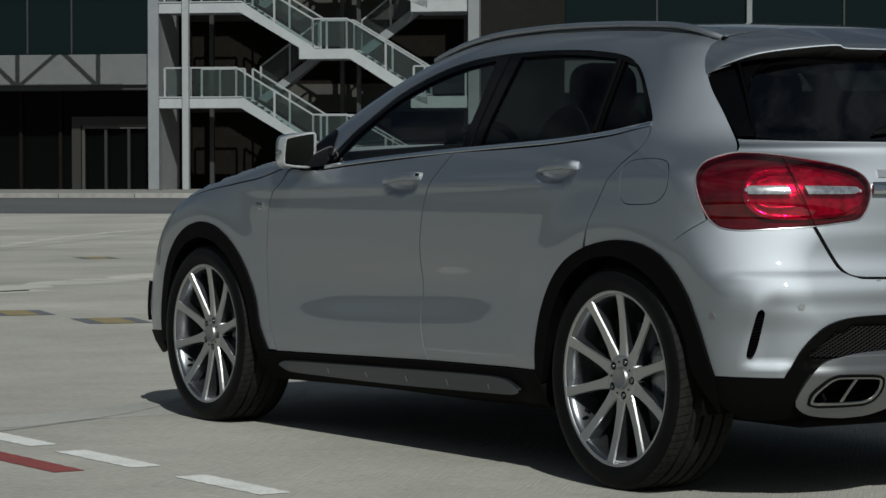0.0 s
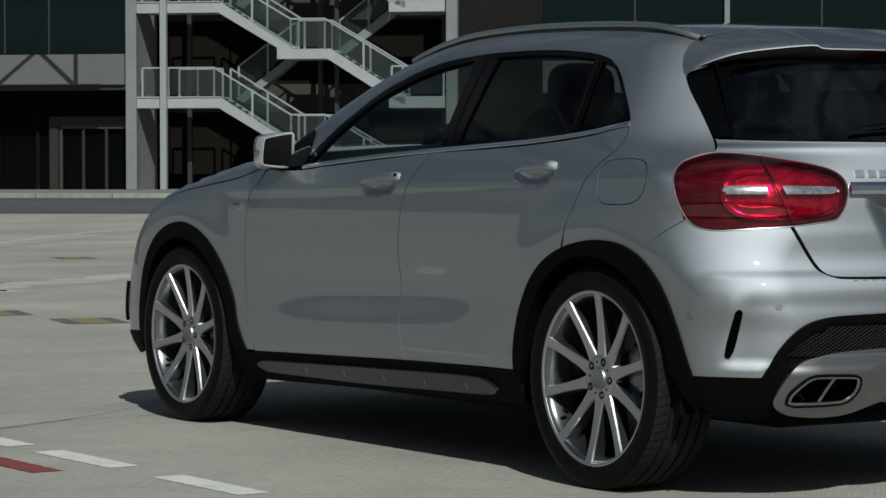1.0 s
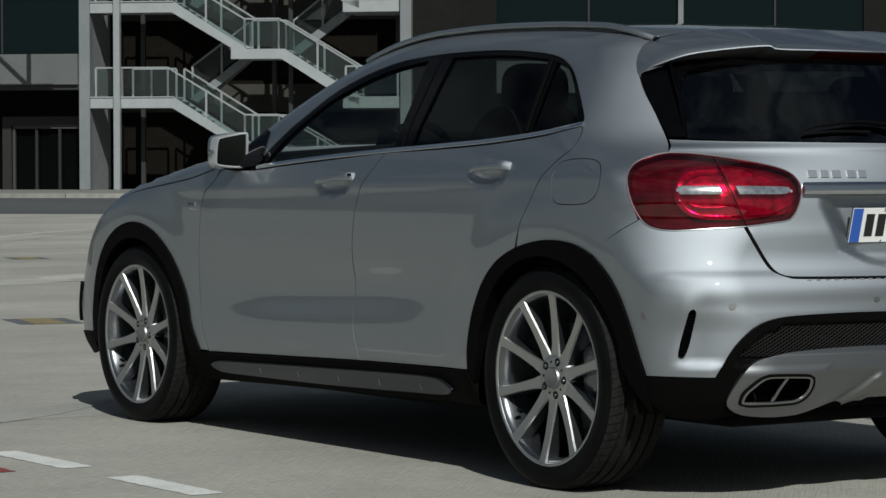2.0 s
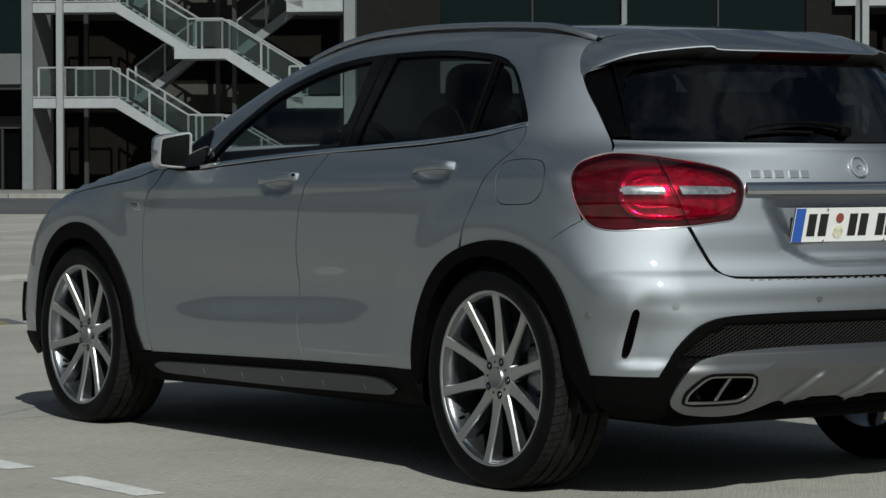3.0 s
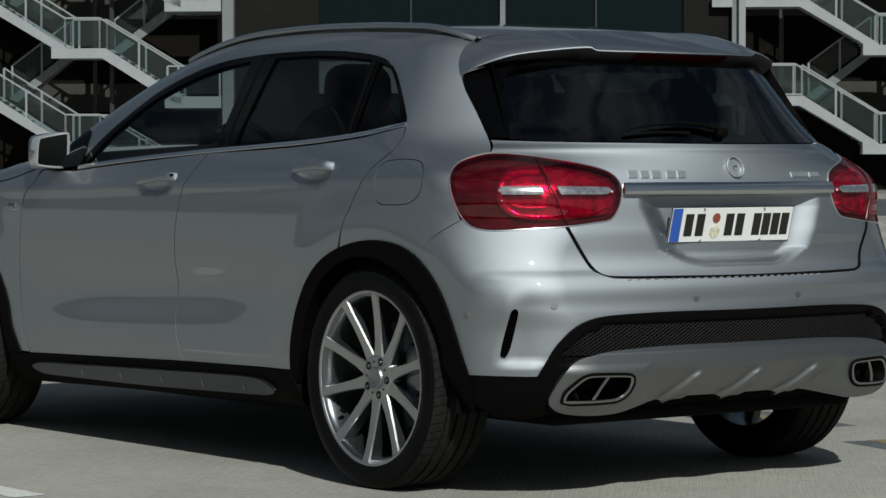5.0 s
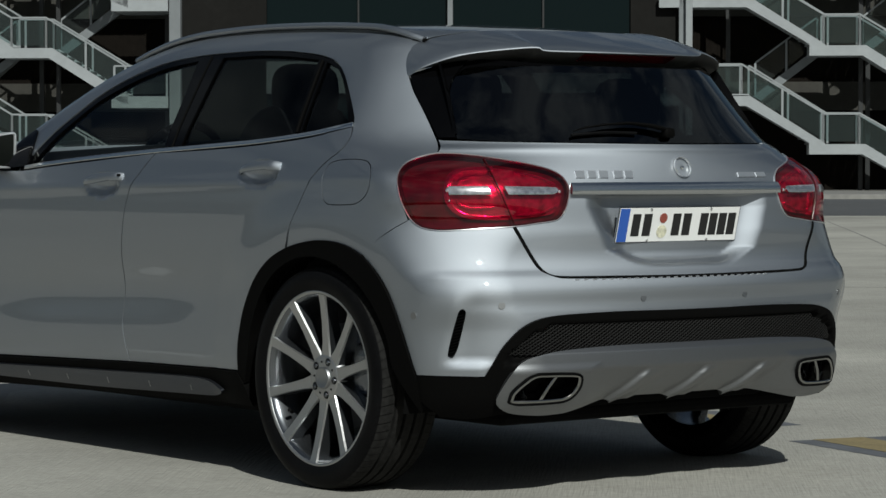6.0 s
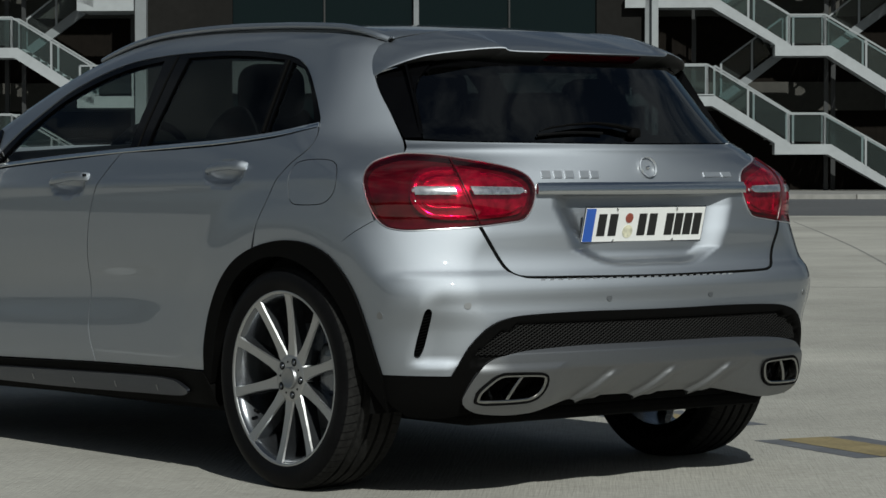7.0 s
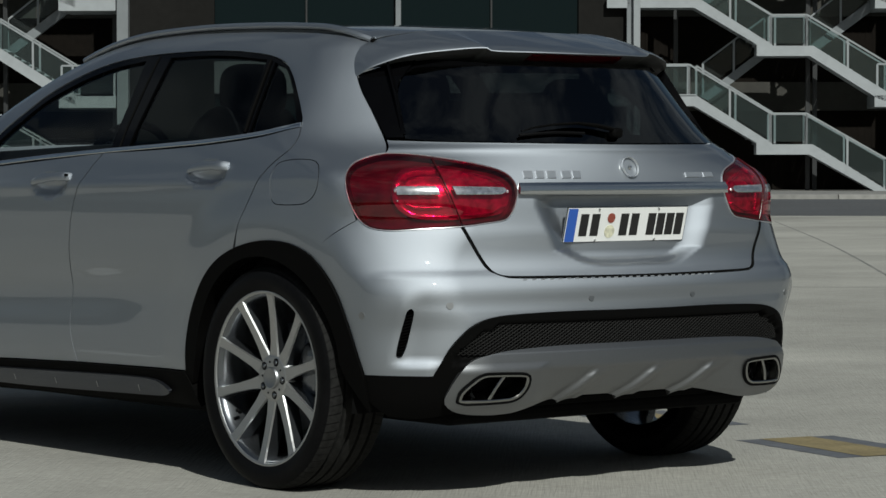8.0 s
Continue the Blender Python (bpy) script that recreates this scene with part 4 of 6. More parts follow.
hood_line = smooth_line([(0.0, 3.16), (-0.35, 3.12), (-0.62, 3.0), (-0.775, 2.8), (-0.80, 2.6), (-0.80, 2.4), (-0.785, 2.25), (-0.745, 2.13, 1), (-0.4, 2.17), (0.0, 2.19), (0.4, 2.17), (0.745, 2.13, 1), (0.785, 2.25), (0.80, 2.4), (0.80, 2.6), (0.775, 2.8), (0.62, 3.0), (0.35, 3.12)])
pair("front_wing", inset(wing_line, 0.002), PAINT, car, cell=0.03)
hood_az = [tuple(p) for p in az(over([(-0.775, 2.8), (-0.80, 2.6), (-0.80, 2.4), (-0.785, 2.25), (-0.745, 2.13)]))]
wing_top = smooth_line([(2.06, 0.985, 1), (2.14, 0.966), (2.27, 0.940), (2.45, 0.919), (2.70, 0.889), (2.90, 0.849, 1), *hood_az])
pair("wing_top", wing_top, PAINT, car, cell=0.025)
panel("bonnet", inset(hood_line, 0.003), PAINT, car, to3d=over, cell=0.035)
screen_line = smooth_line([(-0.74, 2.10, 1), (-0.69, 1.8), (-0.62, 1.45), (-0.60, 1.34, 1), (-0.3, 1.37), (0.3, 1.37), (0.60, 1.34, 1), (0.62, 1.45), (0.69, 1.8), (0.74, 2.10, 1), (0.4, 2.15), (-0.4, 2.15)])
panel("windscreen", inset(screen_line, 0.003), TINT, car, to3d=over, cell=0.05, lift=-0.004, depth=0.0005, roll=0.0002, label="tinted windscreen")
nose_line = smooth_line([(-0.72, 3.0, 1), (-0.62, 3.01), (-0.35, 3.13), (0.0, 3.17), (0.35, 3.13), (0.62, 3.01), (0.72, 3.0, 1), (0.70, 3.10), (0.5, 3.25), (0.0, 3.36), (-0.5, 3.25), (-0.70, 3.10)])
panel("bonnet_lip", nose_line, PAINT, car, to3d=over, cell=0.03)


def front(xz):
    """Skin points from pairs (x, z), seen from ahead."""
    xz = np.asarray(xz, float)
    o = np.stack([xz[:, 0], np.full(len(xz), 2.6), xz[:, 1]], 1)
    return _root(o, np.tile((0.0, 1.0, 0.0), (len(xz), 1)))


nose_low = smooth_line([(-0.83, 0.26, 1), (-0.80, 0.62), (-0.70, 0.76), (0.0, 0.80), (0.70, 0.76), (0.80, 0.62), (0.83, 0.26, 1), (0.0, 0.24)])
panel("front_bumper", nose_low, PAINT, car, to3d=front, cell=0.05)
pair("bumper_corner", smooth_line([(3.14, 0.33, 1), (3.20, 0.32), (3.37, 0.32, 1), (3.375, 0.45), (3.35, 0.58), (3.26, 0.70), (3.15, 0.76), (3.09, 0.755, 1), (3.16, 0.62), (3.19, 0.46)]), PAINT, car, cell=0.03)
pair("corner_lip", smooth_line([(3.13, 0.30, 1), (3.14, 0.327, 1), (3.37, 0.317, 1), (3.38, 0.26, 1), (3.25, 0.235), (3.14, 0.25)]), BLACK_PLASTIC, car, lift=0.006, depth=0.03, cell=0.03, label="black plastic front lip")
ribbon("front_lamp_edge", [(3.03, 0.79), (3.10, 0.72), (3.16, 0.60)], 0.045, SATIN, car, lift=0.003)
ribbon("air_blade", [(3.318, 0.515), (3.335, 0.44), (3.345, 0.36)], 0.020, GLOSS_BLACK, car, lift=0.010, thick=0.02, label="black air blade")

for a0, a1, z0, wide in ((2.262, 2.212, 0.845, 0.010), (2.285, 2.215, 0.832, 0.004), (2.240, 2.212, 0.826, 0.006)):
    ribbon("wing_badge", [(a0, z0), (a1, z0 - 0.002)], wide, CHROME, car, lift=0.002, thick=0.003, label="small chrome badge bar")

# roof and rails
roof_line = smooth_line([(-0.535, -0.085, 1), (-0.565, 0.05), (-0.575, 0.2), (-0.58, 0.5), (-0.58, 0.9), (-0.588, 1.2), (-0.595, 1.33, 1), (-0.3, 1.36), (0.3, 1.36), (0.595, 1.33, 1), (0.588, 1.2), (0.58, 0.9), (0.58, 0.5), (0.575, 0.2), (0.565, 0.05), (0.535, -0.085, 1), (0.42, -0.163), (0.22, -0.216), (0.0, -0.238), (-0.22, -0.216), (-0.42, -0.163)])
panel("roof", inset(roof_line, 0.002), PAINT, car, to3d=over, cell=0.04)
for side in (1, -1):
    plan = [(-0.605, 1.46), (-0.592, 1.30), (-0.583, 1.05), (-0.578, 0.78), (-0.575, 0.5), (-0.57, 0.25), (-0.562, 0.05), (-0.548, -0.05), (-0.538, -0.085)]
    rise = [0.000, 0.007, 0.010, 0.010, 0.010, 0.010, 0.008, 0.004, 0.000]
    fine = smooth_line([(i, r) for i, r in enumerate(rise)], closed=False, step_len=0.2)
    idx = fine[:, 0]
    px = np.interp(idx, range(len(plan)), [p[0] for p in plan])
    py = np.interp(idx, range(len(plan)), [p[1] for p in plan])
    pz = over(np.stack([px, py], 1))[:, 2] + fine[:, 1]
    part("roof_rail", tube(bmesh.new(), [(side * x, y, z) for x, y, z in zip(px, py, pz)], 0.016, 12, 0.75), PAINT, car, "silver roof rail", smooth=True)
    part("rail_foot", tube(bmesh.new(), [(side * -0.545, -0.045, pz[-4] - 0.004), (side * -0.535, -0.095, pz[-1] - 0.004)], 0.016, 8, 0.5), BLACK_PLASTIC, car)

# wheel arch trims, sill and its bar
trim_r = smooth_line([*ARCH_R, (-0.372, 0.262, 1), *list(reversed(ARCH_R_IN))[1:-1], (0.395, 0.30, 1), (0.436, 0.30, 1)])
trim_f = smooth_line([(2.222, 0.300, 1), *list(reversed(ARCH_F))[1:-1], (3.14, 0.30, 1), (3.09, 0.27, 1), *ARCH_F_IN[1:-1], (2.295, 0.25, 1)])
pair("rear_arch_trim", trim_r, BLACK_PLASTIC, car, lift=0.007, depth=0.05, cell=0.03, label="matt black wheel arch trim")
pair("front_arch_trim", trim_f, BLACK_PLASTIC, car, lift=0.007, depth=0.05, cell=0.03, label="matt black wheel arch trim")
sill_line = smooth_line([(2.30, 0.296, 1), (2.169, 0.296), (1.639, 0.310), (1.115, 0.325), (0.788, 0.329), (0.434, 0.334, 1), (0.400, 0.29), (0.385, 0.228, 1), (0.564, 0.228), (1.201, 0.216), (1.708, 0.207), (2.201, 0.198), (2.31, 0.215, 1)])
bar_line = (0.0, 0.005) + smooth_line([(2.151, 0.254), (2.10, 0.268), (1.816, 0.276), (1.34, 0.287), (0.797, 0.298), (0.625, 0.294), (0.545, 0.266), (0.60, 0.250), (0.828, 0.244), (1.379, 0.233), (1.853, 0.231), (2.10, 0.233)])
pair("sill", sill_line, BLACK_PLASTIC, car, lift=0.010, depth=0.06, cell=0.03, label="black plastic sill")
for mirror in (False, True):
    bar = panel("sill_bar", bar_line, BAR, car, lift=0.022, depth=0.012, cell=0.02, mirror=mirror, label="satin silver trim bar on the sill")
    for a in (1.79, 1.52, 1.25, 0.985, 0.73):
        z = 0.2365 + (1.85 - a) * 0.012
        ribbon("notch", [(a, z + 0.013), (a - 0.001, z + 0.031)], 0.0032, SATIN, bar, lift=0.0225, mirror=mirror)

# rear bumper with its pockets, grille and skid plate
LOW_EDGE = [(-0.360, 0.372, 1), (-0.433, 0.371), (-0.519, 0.370, 1), (-0.535, 0.403), (-0.560, 0.456), (-0.598, 0.505), (-0.638, 0.532), (-0.696, 0.545), (-0.854, 0.551), (-1.042, 0.550)]
SHUT = [(-0.592, 0.805), (-0.615, 0.757), (-0.650, 0.689), (-0.672, 0.665), (-0.704, 0.656), (-0.866, 0.653), (-1.059, 0.651)]
half = [*reversed(SHUT), (-0.592, 0.808, 1), *TAIL[16:20], (-0.338, 0.826, 1), (-0.278, 0.785), (-0.207, 0.727, 1), *ARCH_R[9:-1], *LOW_EDGE]
VENT = smooth_line([(-0.434, 0.429), (-0.438, 0.465), (-0.450, 0.524), (-0.459, 0.562), (-0.468, 0.569), (-0.474, 0.557), (-0.465, 0.499), (-0.455, 0.449), (-0.444, 0.424)], step_len=0.006)


def bumper_relief(q):
    a = np.maximum(q[:, 0], 2 * MID - q[:, 0])
    z = q[:, 1]
    left = -0.425 - (z - 0.41) * 0.19
    inner = step(0.016, -0.045, a - left) * step(0.648, 0.570, z) * (1 - (1 - step(0.395, 0.425, z)) * step(-0.56, -0.50, a))
    return -0.014 * inner + 0.004 * np.exp(-((z - 0.662) / 0.014) ** 2) * step(-0.36, -0.42, a)


bumper_line = smooth_line(both(half))
bumper = panel("rear_bumper", inset(bumper_line, 0.0018), PAINT, car, cell=0.011, shape=bumper_relief, holes=[VENT])
for mirror in (False, True):
    panel("bumper_vent", inset(VENT, -0.004), BLACK_PLASTIC, bumper, lift=-0.026, depth=0.004, cell=0.02, mirror=mirror, label="black mesh air slot")
    for i in range(15):
        z = 0.436 + i * 0.0088
        a = -0.441 - (z - 0.436) * 0.19
        ribbon("vent_mesh", [(a + 0.010, z), (a - 0.012, z + 0.007)], 0.0022, UNDERBODY, bumper, lift=-0.019, mirror=mirror)
for a, z in ((-0.355, 0.547), (-0.556, 0.580), (-0.944, 0.592), (2 * MID + 0.944, 0.592), (2 * MID + 0.556, 0.580)):
    q = np.array([(a, z)])
    p = wrap(q)
    n = Vector(normals(p)[0])
    base = Vector(p[0]) + n * float(bumper_relief(q)[0])
    m = Matrix.Translation(base) @ n.to_track_quat("Z", "Y").to_matrix().to_4x4()
    bm = bmesh.new()
    bmesh.ops.create_cone(bm, cap_ends=True, segments=24, radius1=0.0098, radius2=0.0092, depth=0.0018, matrix=m)
    sensor = part("parking_sensor", bm, PAINT, bumper)
    bm = bmesh.new()
    bmesh.ops.create_cone(bm, cap_ends=True, segments=24, radius1=0.0108, radius2=0.0108, depth=0.0022, matrix=m)
    part("sensor_ring", bm, SATIN, sensor)
for i in range(26):
    a = -0.74 - i * 0.0255
    ribbon("step_rib", [(a, 0.6478), (a - 0.013, 0.6482)], 0.003, BADGE, bumper, lift=0.0015, thick=0.006)
# black lower part
INSERT = [(-1.042, 0.552), (-0.854, 0.553), (-0.696, 0.547), (-0.638, 0.534), (-0.598, 0.507), (-0.560, 0.458), (-0.535, 0.405), (-0.519, 0.371, 1), (-0.433, 0.373), (-0.355, 0.374, 1), (-0.362, 0.305), (-0.415, 0.248, 1), (-0.493, 0.243), (-0.57, 0.258, 1), (-0.575, 0.33), (-0.605, 0.395), (-0.64, 0.412), (-0.72, 0.424), (-0.86, 0.434), (-1.05, 0.436)]


def insert_relief(q):
    a = np.maximum(q[:, 0], 2 * MID - q[:, 0])
    z = q[:, 1]
    top = 0.524 - 0.5 * np.clip(a + 0.68, 0, None) - 6.0 * np.clip(a + 0.64, 0, None) ** 2
    return -0.030 * step(0.0, 0.012, top - z) * step(0.40, 0.42, z) * step(-0.562, -0.588, a)


panel("lower_bumper", smooth_line(both(INSERT)), BLACK_PLASTIC, car, lift=-0.002, depth=0.03, cell=0.020, shape=insert_relief, label="matt black lower bumper")
SKID_TOP = [(-0.545, 0.296), (-0.549, 0.323), (-0.576, 0.383), (-0.599, 0.412), (-0.625, 0.427), (-0.697, 0.442), (-0.855, 0.451), (-1.044, 0.452)]
SKID_LOW = [(-1.083, 0.246, 1), (-1.073, 0.264, 1), (-0.962, 0.265, 1), (-0.952, 0.246, 1), (-0.880, 0.247, 1), (-0.868, 0.265, 1), (-0.760, 0.266), (-0.700, 0.262), (-0.649, 0.260), (-0.575, 0.270)]
PIPE = smooth_line([(-0.578, 0.305), (-0.586, 0.330), (-0.624, 0.371), (-0.642, 0.376), (-0.738, 0.371), (-0.744, 0.354), (-0.729, 0.322), (-0.702, 0.307), (-0.587, 0.303)], step_len=0.006)
PIPE_B = np.stack([2 * MID - PIPE[:, 0], PIPE[:, 1]], 1)


def skid_relief(q):
    a, z = q[:, 0], q[:, 1]
    low = step(0.394, 0.380, z)
    inner = step(-0.70, -0.90, np.maximum(a, 2 * MID - a))
    out = -(0.006 * low + 0.42 * np.clip(0.386 - z, 0, None)) * (0.02 + 0.98 * inner) - 0.22 * np.clip(z - 0.386, 0, None) - 0.7 * np.clip(z - 0.434, 0, None)
    for k in (-0.893, -1.095, -1.305):
        u = a - k + (z - 0.29) * 0.75
        ridge = np.where(u > 0, step(0.024, 0.0, u), step(-0.075, 0.0, u))
        out = out + 0.015 * ridge * step(0.394, 0.355, z)
    rim = np.maximum(np.abs(np.maximum(a, 2 * MID - a) + 0.665) / 0.115, np.abs(z - 0.34) / 0.055)
    return out + 0.004 * step(1.30, 0.90, rim)


skid = panel("skid_plate", smooth_line(both([*reversed(SKID_TOP), *reversed(SKID_LOW)])), SKID, car, lift=0.014, depth=0.035, cell=0.0065, shape=skid_relief, holes=[PIPE, PIPE_B], label="satin silver skid plate with four fins")
for mirror in (False, True):
    pipe = ribbon("exhaust_trim", [tuple(p) for p in PIPE[::3]] + [tuple(PIPE[0])], 0.008, EXHAUST_CHROME, car, lift=0.0195, thick=0.05, mirror=mirror, label="chrome twin exhaust trim")
    ribbon("exhaust_gap", [tuple(p) for p in inset(PIPE, -0.007)[::3]] + [tuple(inset(PIPE, -0.007)[0])], 0.006, UNDERBODY, pipe, lift=0.0200, thick=0.02, mirror=mirror)
    ribbon("divider", [(-0.646, 0.307), (-0.661, 0.338), (-0.682, 0.373)], 0.008, EXHAUST_CHROME, pipe, lift=0.016, thick=0.03, mirror=mirror)
    panel("exhaust_inside", inset(PIPE, 0.002), UNDERBODY, car, lift=-0.045, depth=0.01, cell=0.03, mirror=mirror)
    bm = bmesh.new()
    for u in (0.0, 0.095):
        lathe_rows = lathe(bm, [(0.0, 0.040), (0.012, 0.041), (0.10, 0.036)], 24)
        m = pose(-0.585 + u, -0.66, 0.338, 0, 0, 90)
        bmesh.ops.transform(bm, matrix=Matrix.Translation(m.translation) @ pose(0, 0, 0, 0, 0, 90), verts=[v for r in lathe_rows for v in r])
    if mirror:
        bmesh.ops.transform(bm, matrix=Matrix.Diagonal((-1, 1, 1, 1)), verts=bm.verts)
    part("exhaust_pipe", bm, DARK_ALLOY, car, smooth=True)
bm = boxes((-0.60, 0.60, -0.57, -0.48, 0.30, 0.42), bevel=0.01)
part("crash_beam", bm, UNDERBODY, car)
ribbon("tailgate_seal", [*SHUT, (2 * MID + 1.059, 0.651), *[(2 * MID - a, z) for a, z in reversed(SHUT[:-1])]], 0.009, UNDERBODY, car, lift=0.0012, thick=0.01)
# honeycomb mesh in the grille slot: two sets of slanting strands
bm = bmesh.new()
for k in range(96):
    a0 = -0.43 - k * 0.0145
    for slant in (0.13, -0.13):
        pts = [(a0 + slant * u, 0.430 + 0.094 * u) for u in np.linspace(0, 1, 25)]
        pts = [(a, z) for a, z in pts if 2 * MID + 0.572 < a < -0.572 and z < 0.524 - 0.5 * max(0, max(a, 2 * MID - a) + 0.68) - 6.0 * max(0, max(a, 2 * MID - a) + 0.64) ** 2]
        if len(pts) < 2:
            continue
        p = on_skin(np.array(pts), -0.020)
        tube(bm, [tuple(q) for q in p], 0.0021, 4)
part("grille_mesh", bm, GRILLE, car, "black honeycomb mesh")
bm = boxes((-0.46, 0.46, -0.56, -0.20, 0.255, 0.33), bevel=0.02)
part("rear_silencer", bm, UNDERBODY, car)

# tailgate
def gate_relief(q):
    a = np.maximum(q[:, 0], 2 * MID - q[:, 0])
    z = q[:, 1]
    edge = -0.800 - np.clip(0.86 - z, 0, None) * 0.42 - np.clip(0.735 - z, 0, None) * 1.6
    dish = step(0.012, -0.080, a - edge) * step(0.680, 0.725, z) * step(0.925, 0.900, z)
    return -0.037 * dish + 0.004 * np.exp(-((z - 1.035) / 0.010) ** 2)


gate_half = [(-1.055, 1.052), (-0.928, 1.053), (-0.588, 1.057), (-0.403, 1.063, 1), (-0.410, 1.038), (-0.404, 1.021, 1), *TAIL[5:16], *SHUT[1:]]
gate = panel("tailgate", inset(smooth_line(both(gate_half)), 0.0028), PAINT, car, cell=0.009, shape=gate_relief)
chrome_half = [(-1.09, 0.931), (-0.90, 0.931), (-0.744, 0.929, 1), (-0.744, 0.897, 1), (-0.90, 0.896), (-1.09, 0.895)]
panel("tailgate_strip", smooth_line(both(chrome_half)), STRIP, gate, lift=0.014, depth=0.03, cell=0.012, shape=lambda q: 0.007 * np.cos((q[:, 1] - 0.913) / 0.018 * 1.4), label="chrome strip above the number plate")

PLATE = pose(-0.008, -0.657, 0.807, 14, 0, 0) @ Matrix.Scale(0.955, 4)


def plate_box(x0, x1, z0, z1, y0, y1, bevel=0.0):
    """A block in the plane of the number plate."""
    bm = bmesh.new()
    box(bm, x0, x1, y0, y1, z0, z1, bevel=bevel)
    bmesh.ops.transform(bm, matrix=PLATE, verts=bm.verts)
    return bm


plate = part("number_plate", plate_box(-0.264, 0.264, -0.059, 0.059, -0.0045, 0.001, 0.002), DARK_ALLOY, gate, "white number plate with blue edge and dark bars")
part("plate_mount", plate_box(-0.14, 0.18, -0.04, 0.04, 0.001, 0.03), UNDERBODY, plate)
part("plate_sheet", plate_box(-0.26, 0.26, -0.055, 0.055, -0.0062, -0.0035, 0.0008), PLATE_WHITE, plate)
part("plate_country_band", plate_box(-0.259, -0.219, -0.054, 0.054, -0.0068, -0.006), PLATE_BLUE, plate, "blue band")
for x0 in (-0.203, -0.155, -0.030, 0.016, 0.090, 0.131, 0.172, 0.213):
    part("plate_bar", plate_box(x0, x0 + 0.034, -0.036, 0.036, -0.0072, -0.006), PLATE_BLACK, plate)
for z, r, mat in ((0.022, 0.016, PLATE_RED), (-0.022, 0.021, PLATE_SEAL)):
    bm = bmesh.new()
    bmesh.ops.create_cone(bm, cap_ends=True, segments=24, radius1=r, radius2=r, depth=0.003, matrix=PLATE @ pose(-0.072, -0.0065, z, 90, 0, 0))
    part("plate_seal", bm, mat, plate)
for x in (-0.13, 0.13):
    for z in (0.050, -0.050):
        bm = bmesh.new()
        bmesh.ops.create_cone(bm, cap_ends=True, segments=12, radius1=0.005, radius2=0.004, depth=0.004, matrix=PLATE @ pose(x, -0.0075, z, 90, 0, 0))
        part("plate_screw", bm, CHROME, plate)

# badges as plain bright shapes
def badge(name, blocks, lift, mirror=False):
    for a0, a1, z0, z1 in blocks:
        line = smooth_line([(a0, z0, 1), (a1, z0, 1), (a1, z1, 1), (a0, z1, 1)], step_len=0.02)
        panel(name, line, BADGE, gate, lift=lift, depth=0.006, cell=0.03, mirror=mirror, label="raised chrome badge bar")


badge("badge_bar", [(-0.768, -0.795, 0.947, 0.968), (-0.806, -0.830, 0.947, 0.968), (-0.840, -0.868, 0.947, 0.968), (-0.888, -0.916, 0.947, 0.968), (-0.924, -0.950, 0.947, 0.968)], 0.004)
badge("badge_bar", [(-0.772, -0.812, 0.949, 0.963), (-0.820, -0.890, 0.949, 0.963)], 0.004, True)
c = on_skin(np.array([(MID - 0.012, 0.978)]), 0.006)[0]
tilt = Vector(normals(wrap(np.array([(MID, 0.978)])))[0]).to_track_quat("Z", "Y").to_matrix().to_4x4()
bm = bmesh.new()
ring = lathe(bm, [(-0.003, 0.0302), (0.002, 0.0304), (0.0042, 0.0318), (0.002, 0.0332), (-0.003, 0.0335)], 40)
emblem_pose = Matrix.Translation(Vector(c)) @ tilt @ pose(0, 0, 0, 0, -90, 0)
bmesh.ops.transform(bm, matrix=emblem_pose, verts=bm.verts)
emblem = part("round_emblem", bm, BADGE, gate, "round chrome emblem", smooth=True)
bm = bmesh.new()
bmesh.ops.create_cone(bm, cap_ends=True, segments=24, radius1=0.007, radius2=0.003, depth=0.006, matrix=Matrix.Translation(Vector(c)) @ tilt)
part("emblem_boss", bm, CHROME, emblem, smooth=True)

